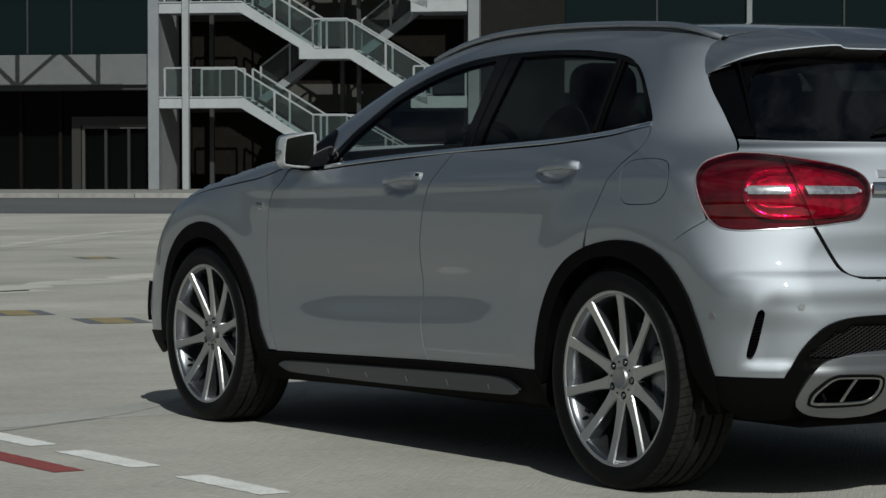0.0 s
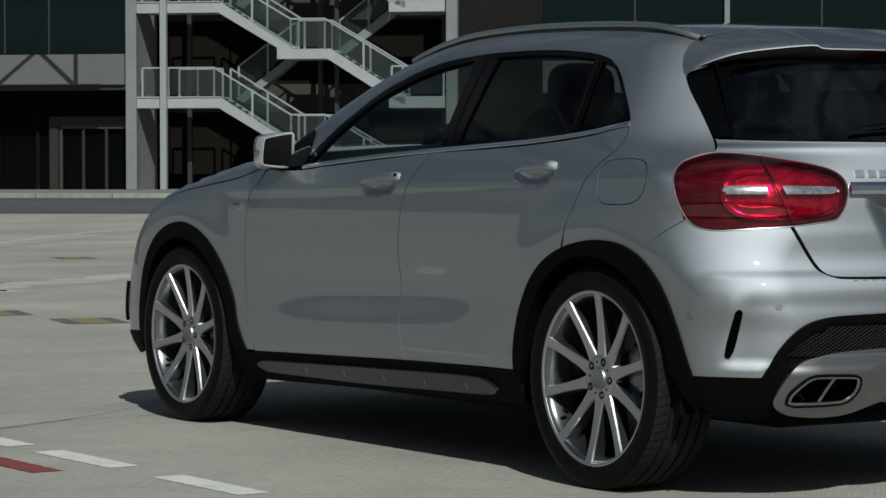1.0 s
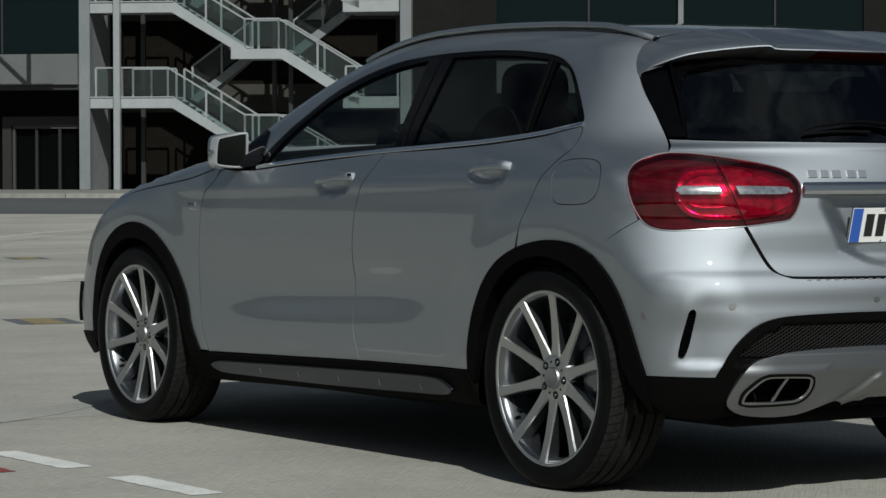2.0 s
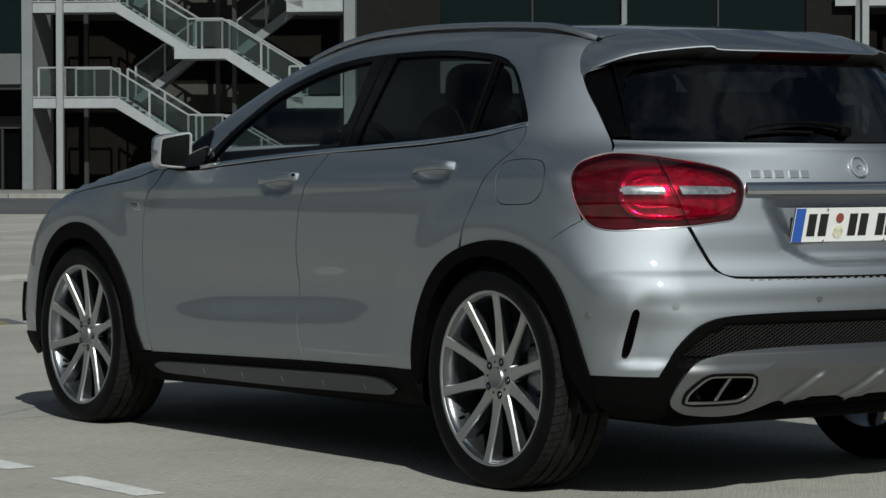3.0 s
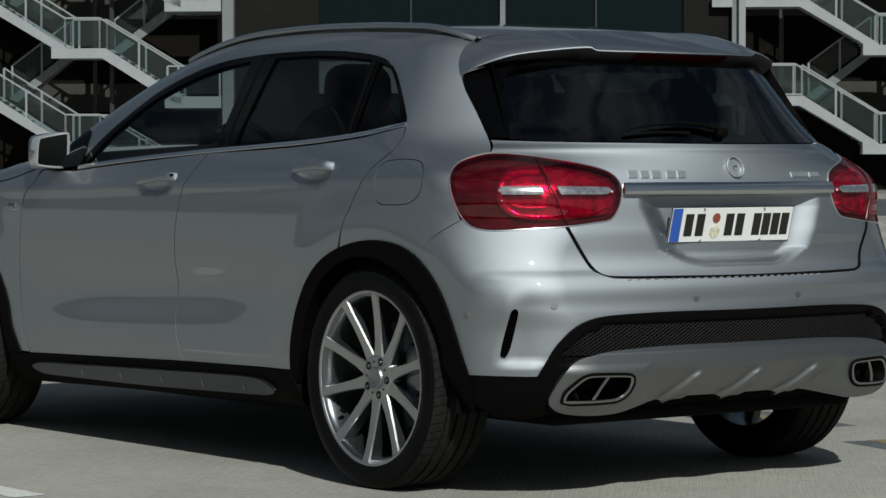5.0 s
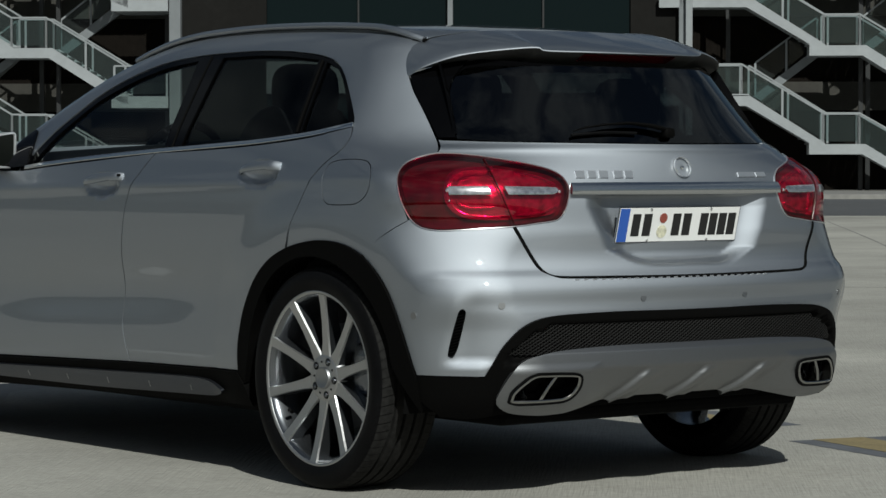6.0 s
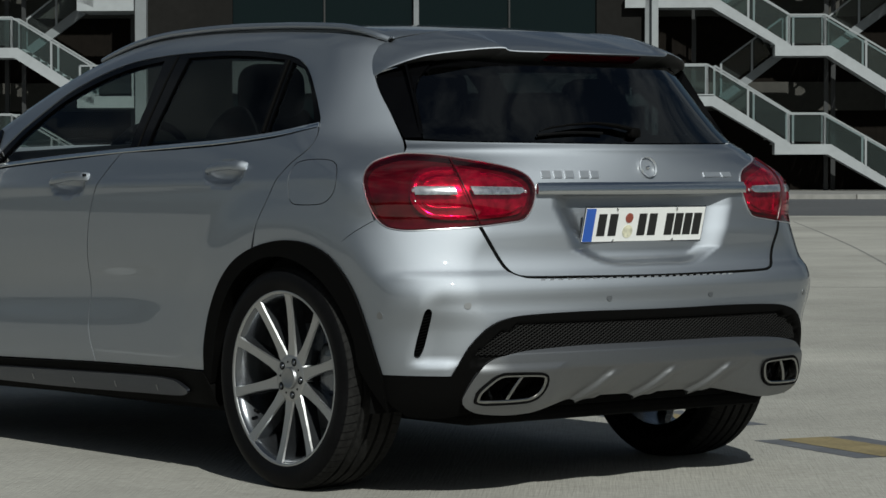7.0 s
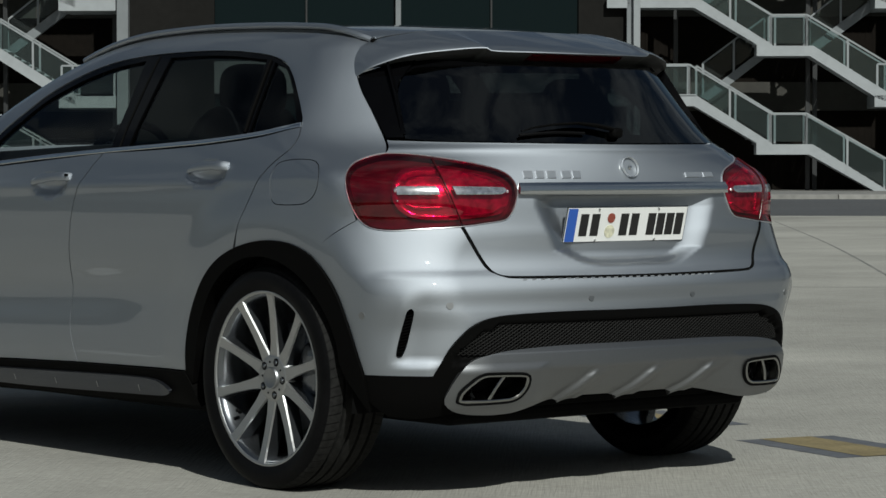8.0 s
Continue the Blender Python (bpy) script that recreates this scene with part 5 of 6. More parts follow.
# rear lamps
def lamp_side(mirror):
    rear_lamp = panel("rear_lamp", inset(smooth_line(TAIL, step_len=0.008), 0.001), LAMP_BACK, car, lift=-0.018, depth=0.02, cell=0.016, mirror=mirror, label="red rear lamp with clear centre bar")
    ribbon("lamp_bezel", [*TAIL, TAIL[0]], 0.007, LAMP_RIM, rear_lamp, lift=-0.0015, thick=0.018, mirror=mirror)
    # bright ribbon that stands for light caught on the body edge
    edge = inset(smooth_line(TAIL, step_len=0.02), -0.0025)
    ribbon("lit_edge_line", [tuple(p) for p in edge] + [tuple(edge[0])], 0.0028, BADGE, rear_lamp, lift=0.0012, thick=0.006, mirror=mirror, label="bright thin line for the lit body edge")
    core = smooth_line([(-0.539, 0.987), (-0.482, 0.987), (-0.441, 0.971), (-0.424, 0.930), (-0.424, 0.888), (-0.443, 0.850), (-0.482, 0.830), (-0.552, 0.826), (-0.640, 0.833), (-0.700, 0.845), (-0.722, 0.880), (-0.722, 0.920), (-0.690, 0.950), (-0.620, 0.972)])
    panel("reflector", core, LAMP_INNER, rear_lamp, lift=-0.010, depth=0.004, cell=0.014, mirror=mirror)
    for lines, wide in (([(-0.545, 0.980), (-0.482, 0.980), (-0.446, 0.966), (-0.432, 0.930), (-0.432, 0.888), (-0.449, 0.856), (-0.482, 0.837), (-0.560, 0.833)], 0.014), ([(-0.545, 0.955), (-0.49, 0.957), (-0.462, 0.948), (-0.456, 0.935)], 0.006), ([(-0.545, 0.862), (-0.49, 0.860), (-0.462, 0.870), (-0.456, 0.885)], 0.006), ([(-0.60, 0.968), (-0.66, 0.952), (-0.71, 0.928)], 0.006), ([(-0.60, 0.840), (-0.66, 0.844), (-0.71, 0.868)], 0.006), ([(-0.47, 0.842), (-0.53, 0.838), (-0.58, 0.838)], 0.004)):
        ribbon("light_guide", lines, wide, LAMP_GUIDE, rear_lamp, lift=-0.005, thick=0.006, mirror=mirror)
    # small spheres added only to catch sun glints, not parts of the lamp
    for a, z, r in ((-0.434, 0.912, 0.008), (-0.438, 0.882, 0.005), (-0.714, 0.908, 0.006)):
        p = on_skin(np.array([(a, z)]), 0.001)[0]
        bm = bmesh.new()
        bmesh.ops.create_uvsphere(bm, u_segments=14, v_segments=8, radius=r, matrix=Matrix.Translation(p * (-1, 1, 1) if mirror else p))
        part("glint_bead", bm, LAMP_GUIDE, rear_lamp, smooth=True)
    for bar in ([(-0.434, 0.9215, 1), (-0.529, 0.9215, 1), (-0.538, 0.8985, 1), (-0.438, 0.8985, 1)], [(-0.567, 0.9215, 1), (-0.702, 0.918), (-0.708, 0.908), (-0.695, 0.899), (-0.577, 0.8985, 1)]):
        panel("clear_bar", smooth_line(bar), LAMP_CLEAR, rear_lamp, lift=0.0078, depth=0.008, cell=0.006, mirror=mirror, shape=lambda q: 0.002 * np.cos((q[:, 1] - 0.910) / 0.014 * 1.4), label="clear reversing lamp bar")
    ribbon("lamp_gap", [(-0.524, 1.005), (-0.537, 0.966), (-0.561, 0.900), (-0.592, 0.812)], 0.003, LAMP_DARK, rear_lamp, lift=0.0062, thick=0.006, mirror=mirror)
    panel("lens", inset(smooth_line(TAIL, step_len=0.008), 0.0015), RED_LENS, rear_lamp, lift=0.0022, depth=0.014, cell=0.012, roll=0.003, mirror=mirror, shape=lambda q: 0.004 * np.clip(1 - ((q[:, 0] + 0.52) / 0.23) ** 2, 0, 1) * np.clip(1 - ((q[:, 1] - 0.91) / 0.11) ** 2, 0, 1), label="glossy red lens")


lamp_side(False)
lamp_side(True)

# rear window, black side fins, wiper
glass_half = [(-1.04, 1.055), (-0.588, 1.060), (-0.458, 1.067, 1), (-0.446, 1.127), (-0.435, 1.196), (-0.448, 1.248), (-0.490, 1.282), (-0.60, 1.290), (-0.80, 1.291), (-1.04, 1.291)]
panel("rear_glass", smooth_line(both(glass_half)), DARK_TINT, car, lift=-0.003, depth=0.0005, roll=0.0002, cell=0.03, label="dark tinted rear window")
fin_line = smooth_line([(-0.289, 1.266, 1), (-0.312, 1.214), (-0.358, 1.144), (-0.402, 1.067, 1), (-0.456, 1.068, 1), (-0.444, 1.127), (-0.433, 1.196), (-0.446, 1.248), (-0.50, 1.308, 1), (-0.426, 1.300)])
pair("side_fin", inset(fin_line, 0.0015), GLOSS_BLACK, car, lift=0.0, cell=0.025, label="gloss black fin beside the rear window")
for side in (1, -1):
    bm = bmesh.new()
    line = smooth_line([(-0.405, 1.282), (-0.424, 1.215), (-0.440, 1.145), (-0.452, 1.080)], closed=False, step_len=0.02)
    rows_ = []
    for i, q in enumerate(line):
        rise = 0.033 * (1 - i / (len(line) - 1)) ** 0.8
        rows_.append([bm.verts.new(on_skin(np.array([q + (da, 0)]), lift)[0] * (side, 1, 1)) for da, lift in ((0.010, -0.004), (0.004, rise), (-0.002, rise), (-0.008, -0.004))])
    for p, q in zip(rows_, rows_[1:]):
        for k in range(3):
            bm.faces.new((p[k], p[k + 1], q[k + 1], q[k]))
    bmesh.ops.recalc_face_normals(bm, faces=bm.faces[:])
    part("aero_blade", bm, GLOSS_BLACK, car, "gloss black blade beside the rear window", smooth=True)
top_band = smooth_line(both([(-1.04, 1.275), (-0.70, 1.272), (-0.49, 1.262), (-0.44, 1.300, 1), (-0.50, 1.318, 1), (-0.60, 1.312), (-0.80, 1.300), (-1.04, 1.297)]))
panel("glass_band", top_band, GLOSS_BLACK, car, lift=-0.008, depth=0.002, cell=0.04)
p = on_skin(np.array([(-1.10, 1.088), (-1.05, 1.098), (-0.98, 1.105), (-0.90, 1.100), (-0.83, 1.090), (-0.79, 1.078)]), 0.016)
wiper = part("rear_wiper", tube(bmesh.new(), [tuple(q) for q in p], [0.012, 0.011, 0.008, 0.006, 0.005, 0.003], 8, 0.6), BLACK_PLASTIC, car, "black rear wiper resting on the glass", smooth=True)
p = on_skin(np.array([(-1.00, 1.080), (-0.90, 1.082), (-0.80, 1.074), (-0.785, 1.072)]), 0.006)
part("wiper_blade", tube(bmesh.new(), [tuple(q) for q in p], 0.005, 6), RUBBER, wiper)
p = on_skin(np.array([(-1.115, 1.080)]), 0.010)[0]
part("wiper_cap", pillow(bmesh.new(), p, (0.022, 0.014, 0.016)), BLACK_PLASTIC, wiper, smooth=True)

# roof spoiler: seam on the roof, lip above the glass, underside back to the glass
SEAM = [(-0.605, -0.045, 1.322), (-0.568, -0.066, 1.357), (-0.52, -0.100, 1.378)] + [tuple(p) for p in over([(-0.42, -0.165), (-0.345, -0.19), (-0.31, -0.20), (-0.16, -0.228), (0.0, -0.24)])]
LIP = [(-0.632, -0.118, 1.262), (-0.612, -0.175, 1.290), (-0.545, -0.262, 1.323), (-0.44, -0.335, 1.340), (-0.348, -0.388, 1.3475), (-0.315, -0.402, 1.338), (-0.16, -0.445, 1.336), (0.0, -0.460, 1.335)]


def station(rows, u):
    return np.array([float(spline(*[(i, r[k]) for i, r in enumerate(rows)])(u)) for k in range(3)])


bm = bmesh.new()
cols, underside = [], []
low, low_cols = bmesh.new(), []
n = 42
for i in range(2 * n + 1):
    u = 7 * (1 - abs(i - n) / n)
    sgn = 1 if i <= n else -1
    s, l = station(SEAM, u), station(LIP, u)
    mid = (s + l) / 2 + np.array([0, 0, 0.003])
    q1, q3 = s * 0.75 + l * 0.25 + np.array([0, 0, 0.002]), s * 0.25 + l * 0.75 + np.array([0, 0, 0.002])
    thick = 0.008 + 0.026 * min(1.0, u / 3.0)
    under = l + np.array([0, 0.066, -thick])
    back = np.array([l[0] * 0.93, l[1] + 0.17, l[2] - thick - 0.006])
    underside.append((sgn * l[0], l[1], l[2], thick))
    edge = l + np.array([0, -0.003, -0.005])
    round_ = l + np.array([0, -0.0026, -0.0016])
    cols.append([bm.verts.new((sgn * p[0], p[1], p[2])) for p in (s - np.array([0, 0, 0.012]), s, q1, mid, q3, l, round_, edge)])
    low_cols.append([low.verts.new((sgn * p[0], p[1], p[2])) for p in (edge + np.array([0, 0.001, 0]), under, back)])
for a, b in zip(cols, cols[1:]):
    for j in range(len(a) - 1):
        bm.faces.new((a[j], b[j], b[j + 1], a[j + 1]))
bmesh.ops.recalc_face_normals(bm, faces=bm.faces[:])
spoiler = part("roof_spoiler", bm, PAINT, car, "silver roof spoiler with brake lamp", smooth=True)
for a, b in zip(low_cols, low_cols[1:]):
    for j in range(2):
        low.faces.new((a[j], b[j], b[j + 1], a[j + 1]))
bmesh.ops.recalc_face_normals(low, faces=low.faces[:])
# dark grey instead of silver: shade under the lip, put into the colour
part("spoiler_underside", low, SPOILER_SHADE, spoiler, "underside with its shade in the dark grey", smooth=True)
bm = bmesh.new()
rows_ = []
for x, y, z, thick in underside:
    if abs(x) < 0.19:
        rows_.append([bm.verts.new((x, y + dy, z - dz)) for dy, dz in ((0.012, 0.002), (0.004, 0.0105), (0.048, 0.0295), (0.055, 0.024))])
for a, b in zip(rows_, rows_[1:]):
    for k in range(3):
        bm.faces.new((a[k], a[k + 1], b[k + 1], b[k]))
bm.faces.new(rows_[0])
bm.faces.new(rows_[-1])
bmesh.ops.recalc_face_normals(bm, faces=bm.faces[:])
part("brake_lamp", bm, LAMP_DARK, spoiler, "dark red high brake lamp")

# door mirrors
for side in (-1, 1):
    bm = bmesh.new()
    pillow(bm, (-0.913, 1.976, 1.036), (0.064, 0.068, 0.062), 4.2, 16, 28)
    for v in bm.verts:
        v.co.y = max(v.co.y, 1.948)
        v.co.x = -0.905 + (v.co.x + 0.905) * (1 - 3.2 * (v.co.y - 1.905))
        v.co.z += (v.co.x + 0.925) * 0.14
    bmesh.ops.transform(bm, matrix=Matrix.Diagonal((-side, 1, 1, 1)), verts=bm.verts)
    mirror_body = part("door_mirror", bm, PAINT, car, "silver door mirror", smooth=True)

    def face_loop(shrink):
        line = smooth_line([(-0.968, 1.088), (-0.918, 1.099), (-0.858, 1.107), (-0.847, 1.095), (-0.850, 0.985), (-0.860, 0.975), (-0.92, 0.976), (-0.974, 0.983), (-0.985, 0.995), (-0.982, 1.051), (-0.977, 1.078)], step_len=0.008)
        return inset(line, shrink)

    bm = bmesh.new()
    loops = [[bm.verts.new((-side * x, y, z)) for x, z in face_loop(s)] for s, y in ((0.001, 1.945), (0.0005, 1.900), (0.003, 1.896), (0.0065, 1.896), (0.009, 1.905), (0.009, 1.950))]
    for a, b in zip(loops, loops[1:]):
        for i in range(len(a)):
            bm.faces.new((a[i], a[(i + 1) % len(a)], b[(i + 1) % len(a)], b[i]))
    bmesh.ops.recalc_face_normals(bm, faces=bm.faces[:])
    part("mirror_rim", bm, MIRROR_RIM, mirror_body, "bright mirror rim", smooth=True)
    bm = bmesh.new()
    front_face = [bm.verts.new((-side * x, 1.922 - (x + 0.915) * 0.30, z)) for x, z in face_loop(0.008)]
    rear_face = [bm.verts.new((-side * x, 1.926 - (x + 0.915) * 0.30, z)) for x, z in face_loop(0.008)]
    bm.faces.new(front_face)
    bm.faces.new(rear_face)
    for i in range(len(front_face)):
        k = (i + 1) % len(front_face)
        bm.faces.new((front_face[i], front_face[k], rear_face[k], rear_face[i]))
    bmesh.ops.recalc_face_normals(bm, faces=bm.faces[:])
    part("mirror_glass", bm, MIRROR, mirror_body, "mirror glass")
    p = [(-side * -0.990, 1.915, 1.034), (-side * -0.978, 1.95, 1.036), (-side * -0.962, 1.98, 1.038)]
    part("turn_lamp", tube(bmesh.new(), p, 0.008, 8), DARK_ALLOY, mirror_body)
    part("mirror_arm", tube(bmesh.new(), [(-side * -0.845, 1.90, 0.985), (-side * -0.87, 1.93, 0.985), (-side * -0.92, 1.96, 0.985)], [0.03, 0.024, 0.02], 10, 0.6), BLACK_PLASTIC, mirror_body, smooth=True)

# inner shell that closes the gaps between the panels
shell_half = [(3.15, 0.28, 1), (3.15, 0.60), (2.7, 0.84), (2.2, 0.93, 1), (2.0, 0.95), (0.95, 0.985), (-0.05, 1.05), (-0.35, 1.03), (-0.60, 1.035), (-1.10, 1.035, 1)]
shell = smooth_line([*shell_half, (-1.118, 0.30, 1), (-0.40, 0.28, 1), *reversed(ARCH_R_IN[1:-1]), (0.40, 0.26, 1), (2.28, 0.26, 1), *reversed(ARCH_F_IN[1:-1])])
pair("inner_shell", shell, UNDERBODY, car, lift=-0.05, depth=0.002, cell=0.06)
bm = boxes((-0.62, 0.62, -0.55, 3.25, 0.215, 0.27), (-0.80, 0.80, 0.42, 2.25, 0.20, 0.26), bevel=0.02)
part("floor_pan", bm, UNDERBODY, car)
for y in (0.0, AXLE_F):
    for side in (-1, 1):
        bm = bmesh.new()
        arc = [(y + 0.40 * math.cos(w), WHEEL_R + 0.40 * math.sin(w)) for w in [math.radians(-12 + 204 * i / 20) for i in range(21)]]
        o = [bm.verts.new((side * 0.86, q[0], q[1])) for q in arc]
        n_ = [bm.verts.new((side * 0.50, q[0], q[1])) for q in arc]
        for i in range(20):
            bm.faces.new((o[i], o[i + 1], n_[i + 1], n_[i]))
        bm.faces.new(n_)
        part("wheel_housing", bm, UNDERBODY, car)
part("axle", tube(bmesh.new(), [(-0.70, 0, 0.33), (0.70, 0, 0.33)], 0.04, 10), UNDERBODY, car)

# cabin
def seat(x, y, wide, name="seat"):
    s_part = part(name, pillow(bmesh.new(), (x, y + 0.05, 0.55), (wide, 0.27, 0.10)), CABIN, car, "dark upholstered seat", smooth=True)
    part("backrest", pillow(bmesh.new(), (x, y - 0.25, 0.87), (wide * 0.95, 0.08, 0.33), lean=-0.25), CABIN, s_part, smooth=True)
    return s_part


for x in (-0.36, 0.36):
    s_part = seat(x, 1.15, 0.25)
    part("headrest", pillow(bmesh.new(), (x, 0.80, 1.235), (0.125, 0.055, 0.095)), CABIN, s_part, smooth=True)
s_part = seat(0, 0.35, 0.60, "rear_bench")
for x in (-0.40, 0.40):
    part("headrest", pillow(bmesh.new(), (x, 0.02, 1.19), (0.13, 0.05, 0.085)), CABIN, s_part, smooth=True)
part("dashboard", pillow(bmesh.new(), (0, 1.90, 0.90), (0.70, 0.22, 0.10)), CABIN, car, "dark dashboard", smooth=True)
bm = bmesh.new()
rows_ = lathe(bm, [(0.016 * math.cos(2 * math.pi * k / 10), 0.175 + 0.016 * math.sin(2 * math.pi * k / 10)) for k in range(11)], 32)
bmesh.ops.transform(bm, matrix=pose(-0.36, 1.58, 0.97, 0, -22, 90), verts=bm.verts)
wheel_part = part("steering_wheel", bm, CABIN, car, smooth=True)
part("steering_hub", pillow(bmesh.new(), (-0.36, 1.62, 0.955), (0.13, 0.04, 0.05)), CABIN, wheel_part, smooth=True)
bm = boxes((-0.60, 0.60, -0.35, 0.0, 0.98, 1.0), bevel=0.004)
part("parcel_shelf", bm, CABIN, car)
lining = smooth_line([(-0.53, -0.05, 1), (-0.55, 0.5), (-0.56, 1.30, 1), (0.56, 1.30, 1), (0.55, 0.5), (0.53, -0.05, 1)])
panel("roof_lining", lining, CABIN, car, to3d=over, lift=-0.045, depth=0.002, cell=0.06)


for side in (-1, 1):
    bm = boxes((0.70, 0.77, -0.05, 2.02, 0.45, 1.03), bevel=0.015)
    for v in bm.verts:
        v.co.x *= side
        v.co.z += max(0.0, 1.8 - v.co.y) * 0.034 if v.co.z > 0.8 else 0.0
    bmesh.ops.recalc_face_normals(bm, faces=bm.faces[:])
    part("door_trim", bm, CABIN, car, "dark inner door trim", smooth=True)


# ---- wheels: parts of the car, built once and shared ----
def wheel_meshes():
    """Tyre, rim, spokes, hub and brake, about the x axis with the outer side towards -x."""
    made = {}
    bm = bmesh.new()
    prof = [(-0.098, 0.262), (-0.108, 0.268), (-0.115, 0.285), (-0.117, 0.300), (-0.114, 0.318), (-0.106, 0.331), (-0.096, 0.3375)]
    for g in (-0.060, -0.020, 0.020, 0.060):
        prof += [(g - 0.006, 0.3412), (g - 0.005, 0.331), (g + 0.005, 0.331), (g + 0.006, 0.3412)]
    prof += [(0.096, 0.3375), (0.106, 0.331), (0.114, 0.318), (0.117, 0.300), (0.115, 0.285), (0.098, 0.262)]
    lathe(bm, prof, 144)
    bmesh.ops.recalc_face_normals(bm, faces=bm.faces[:])
    for f in bm.faces:
        if all(math.hypot(v.co.y, v.co.z) > 0.326 and abs(v.co.x) < 0.110 for v in f.verts):
            f.material_index = 1
    made["tyre"] = (bm, RUBBER)
    # sipes as flat black strips: the shade of the grooves is their colour
    bm = bmesh.new()
    for i in range(76):
        for side, shift in ((-1, 0.0), (1, 0.5)):
            w = 2 * math.pi * (i + shift) / 76
            rows = []
            for k, (x, r) in enumerate(((0.068, 0.3418), (0.084, 0.3406), (0.097, 0.3382), (0.105, 0.3330), (0.1105, 0.3265))):
                turn = w + 0.010 * k
                rows.append([bm.verts.new((side * x, r * math.cos(turn + d), r * math.sin(turn + d))) for d in (-0.0024, 0.0024)])
            for p, q in zip(rows, rows[1:]):
                bm.faces.new((p[0], p[1], q[1], q[0]))
    made["dark_sipe_strips"] = (bm, UNDERBODY)
    bm = bmesh.new()
    lathe(bm, [(-0.096, 0.2635), (-0.102, 0.2665), (-0.106, 0.2695), (-0.1075, 0.2690), (-0.1070, 0.2605), (-0.103, 0.2580)], 96)
    bmesh.ops.recalc_face_normals(bm, faces=bm.faces[:])
    made["rim_lip"] = (bm, ALLOY)
    bm = bmesh.new()
    lathe(bm, [(-0.103, 0.2585), (-0.098, 0.252), (-0.085, 0.246), (-0.05, 0.240), (0.02, 0.234), (0.10, 0.232)], 96)
    bmesh.ops.recalc_face_normals(bm, faces=bm.faces[:])
    made["rim_barrel"] = (bm, DARK_ALLOY)
    # a spoke: bright flat face, dark flanks
    stations = [(0.045, 0.026, -0.078), (0.07, 0.0215, -0.077), (0.11, 0.0165, -0.080), (0.17, 0.0145, -0.088), (0.22, 0.0145, -0.097), (0.245, 0.0165, -0.102), (0.258, 0.0185, -0.105)]
    bm = bmesh.new()
    rows = []
    for r, half, x in stations:
        deep = x + 0.052 - 0.012 * (r / 0.26)
        rows.append([bm.verts.new(p) for p in ((deep, half * 1.25, r), (x + 0.006, half, r), (x, half * 0.86, r), (x, -half * 0.86, r), (x + 0.006, -half, r), (deep, -half * 1.25, r))])
    for p, q in zip(rows, rows[1:]):
        for j in range(5):
            f = bm.faces.new((p[j], p[j + 1], q[j + 1], q[j]))
            f.material_index = 1 if j in (0, 4) else 0
    bmesh.ops.recalc_face_normals(bm, faces=bm.faces[:])
    made["spoke"] = (bm, ALLOY)
    bm = bmesh.new()
    lathe(bm, [(-0.0785, 0.030), (-0.0788, 0.062), (-0.0765, 0.072), (-0.060, 0.078), (-0.02, 0.080)], 40)
    bmesh.ops.recalc_face_normals(bm, faces=bm.faces[:])
    made["hub_plate"] = (bm, ALLOY)
    bm = bmesh.new()
    lathe(bm, [(-0.0840, 0.0005), (-0.0845, 0.018), (-0.0870, 0.0275), (-0.0885, 0.0305), (-0.0870, 0.0335), (-0.074, 0.0345)], 32)
    bmesh.ops.recalc_face_normals(bm, faces=bm.faces[:])
    made["hub_cap"] = (bm, SATIN)
    bm = bmesh.new()
    bmesh.ops.create_cone(bm, cap_ends=True, segments=14, radius1=0.0125, radius2=0.0125, depth=0.006, matrix=pose(-0.0768, 0, 0.053, 0, 90, 0))
    made["bolt_well"] = (bm, GLOSS_BLACK)
    bm = bmesh.new()
    bmesh.ops.create_cone(bm, cap_ends=True, segments=6, radius1=0.0078, radius2=0.0070, depth=0.004, matrix=pose(-0.0800, 0, 0.053, 0, -90, 0))
    made["wheel_bolt"] = (bm, DARK_ALLOY)
    bm = bmesh.new()
    bmesh.ops.create_cone(bm, cap_ends=True, segments=10, radius1=0.0036, radius2=0.0036, depth=0.004, matrix=pose(-0.0780, 0, 0.050, 0, 90, 0))
    made["pin_hole"] = (bm, GLOSS_BLACK)
    bm = bmesh.new()
    lathe(bm, [(-0.02, 0.05), (-0.02, 0.08), (0.0, 0.085), (0.0, 0.165), (0.02, 0.165), (0.02, 0.06)], 64)
    bmesh.ops.recalc_face_normals(bm, faces=bm.faces[:])
    made["brake_disc"] = (bm, DISC)
    bm = bmesh.new()
    pillow(bm, (-0.005, -0.135, 0.03), (0.042, 0.042, 0.085), 4)
    made["brake_caliper"] = (bm, DARK_ALLOY)
    bm = bmesh.new()
    tube(bm, [(-0.070, 0.215 * math.sin(math.radians(57)), -0.215 * math.cos(math.radians(57))), (-0.090, 0.200 * math.sin(math.radians(57)), -0.200 * math.cos(math.radians(57)))], 0.006, 8)
    made["valve"] = (bm, RUBBER)
    out = {}
    for key, (bm, mat) in made.items():
        me = bpy.data.meshes.new(key)
        bm.to_mesh(me)
        bm.free()
        me.materials.append(mat)
        if key in ("spoke", "tyre"):
            me.materials.append(DARK_ALLOY if key == "spoke" else TREAD)
        me.polygons.foreach_set("use_smooth", [key not in ("spoke", "brake_caliper")] * len(me.polygons))
        if key == "tyre":
            me.set_sharp_from_angle(angle=radians(28))
        out[key] = me
    return out


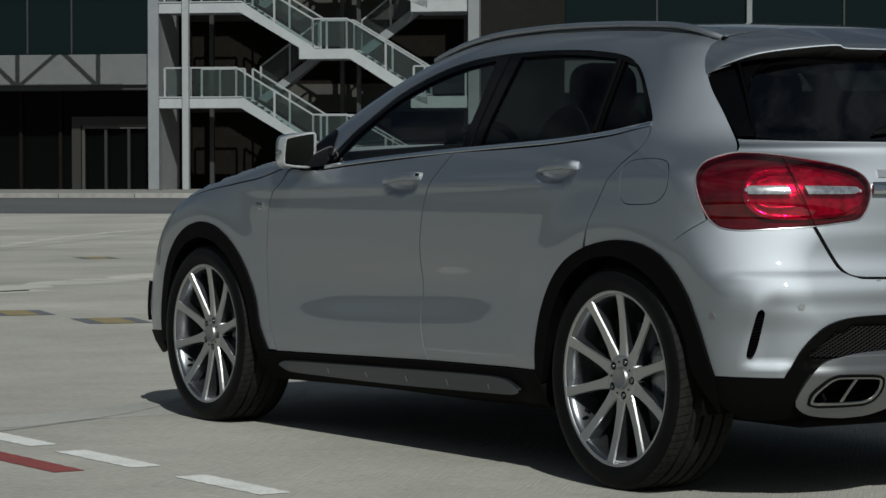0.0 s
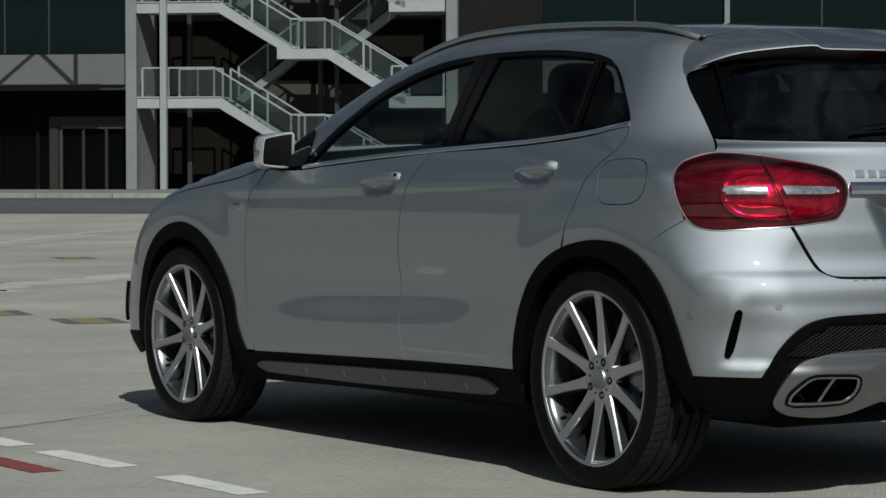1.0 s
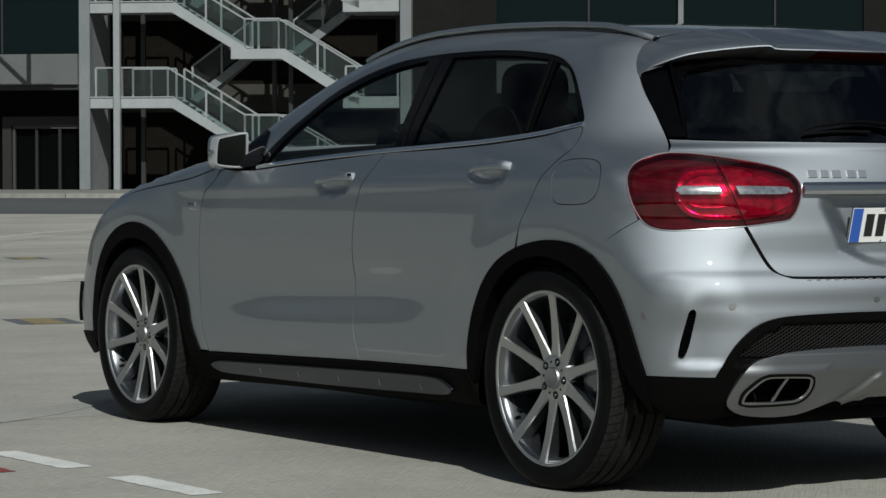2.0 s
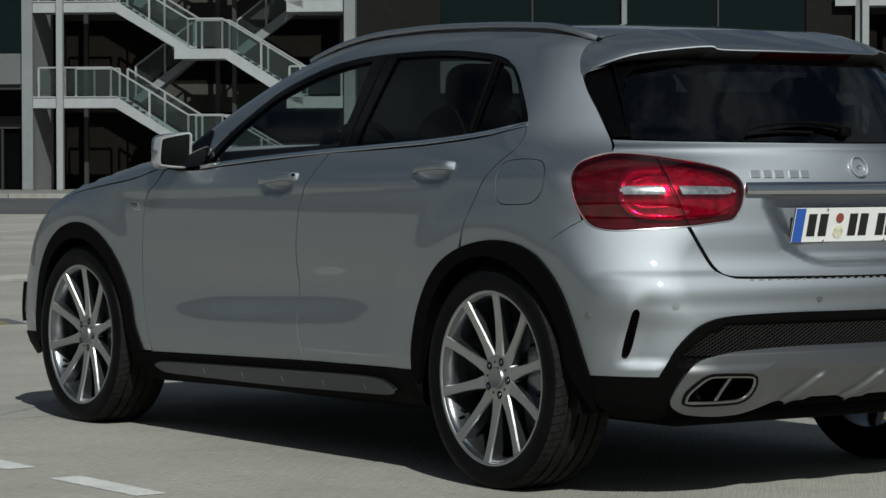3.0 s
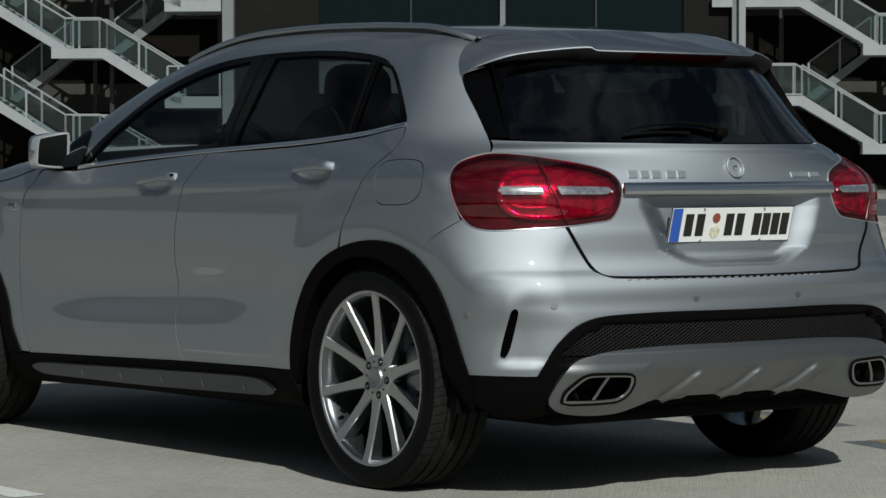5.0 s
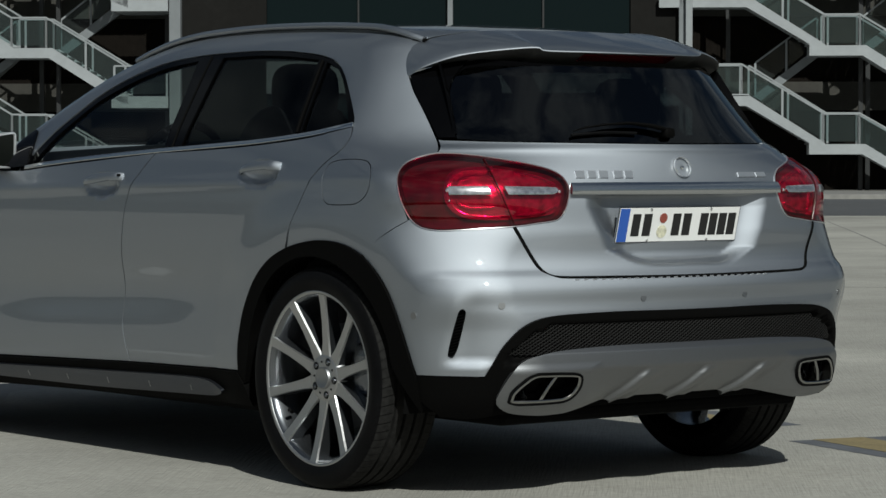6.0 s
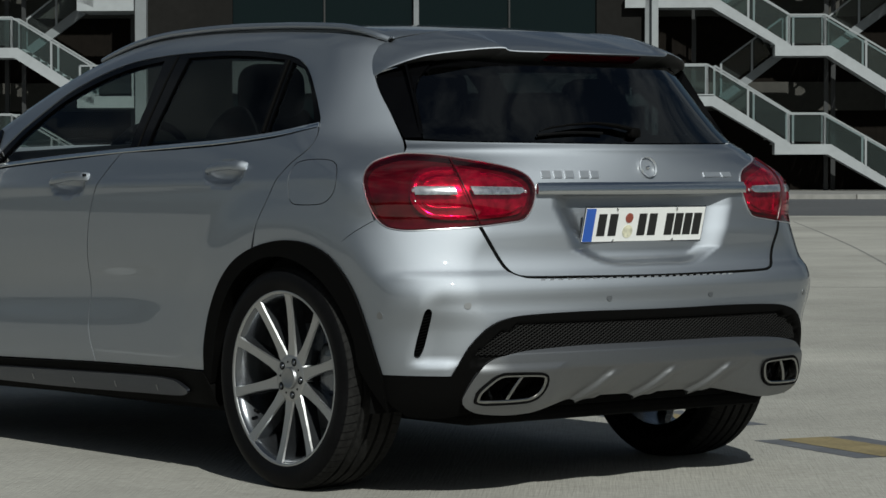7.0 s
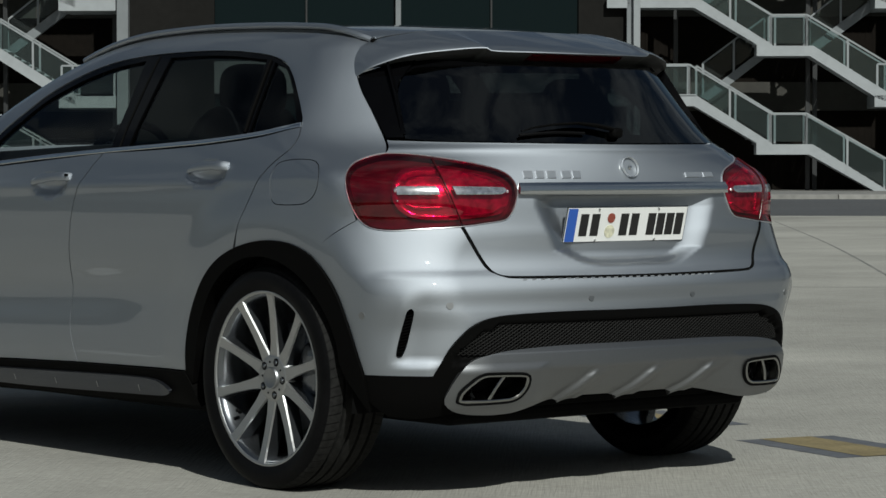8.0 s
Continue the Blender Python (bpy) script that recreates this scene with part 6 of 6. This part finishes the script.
WHEEL = wheel_meshes()
for x, y, turn in ((-0.785, 0.0, 0), (-0.785, AXLE_F, 0), (0.762, 0.0, 180), (0.762, AXLE_F, 180)):
    wheel = new("wheel", WHEEL["tyre"])
    wheel.name = "wheel"
    wheel.parent = car
    wheel["label"] = "black tyre on a ten-spoke alloy rim"
    wheel.matrix_basis = pose(x, y, WHEEL_R, 0, 0, turn)
    for key, me in WHEEL.items():
        if key == "tyre":
            continue
        for w in {"spoke": [5 + 36 * k for k in range(10)], "bolt_well": [23 + 72 * k for k in range(5)], "wheel_bolt": [23 + 72 * k for k in range(5)], "pin_hole": [59 + 72 * k for k in range(5)]}.get(key, [0]):
            ob = new(key, me)
            ob.parent = wheel
            ob.matrix_basis = pose(0, 0, 0, w, 0, 0)
            if key == "dark_sipe_strips":
                tagged(ob, kind="stuff")
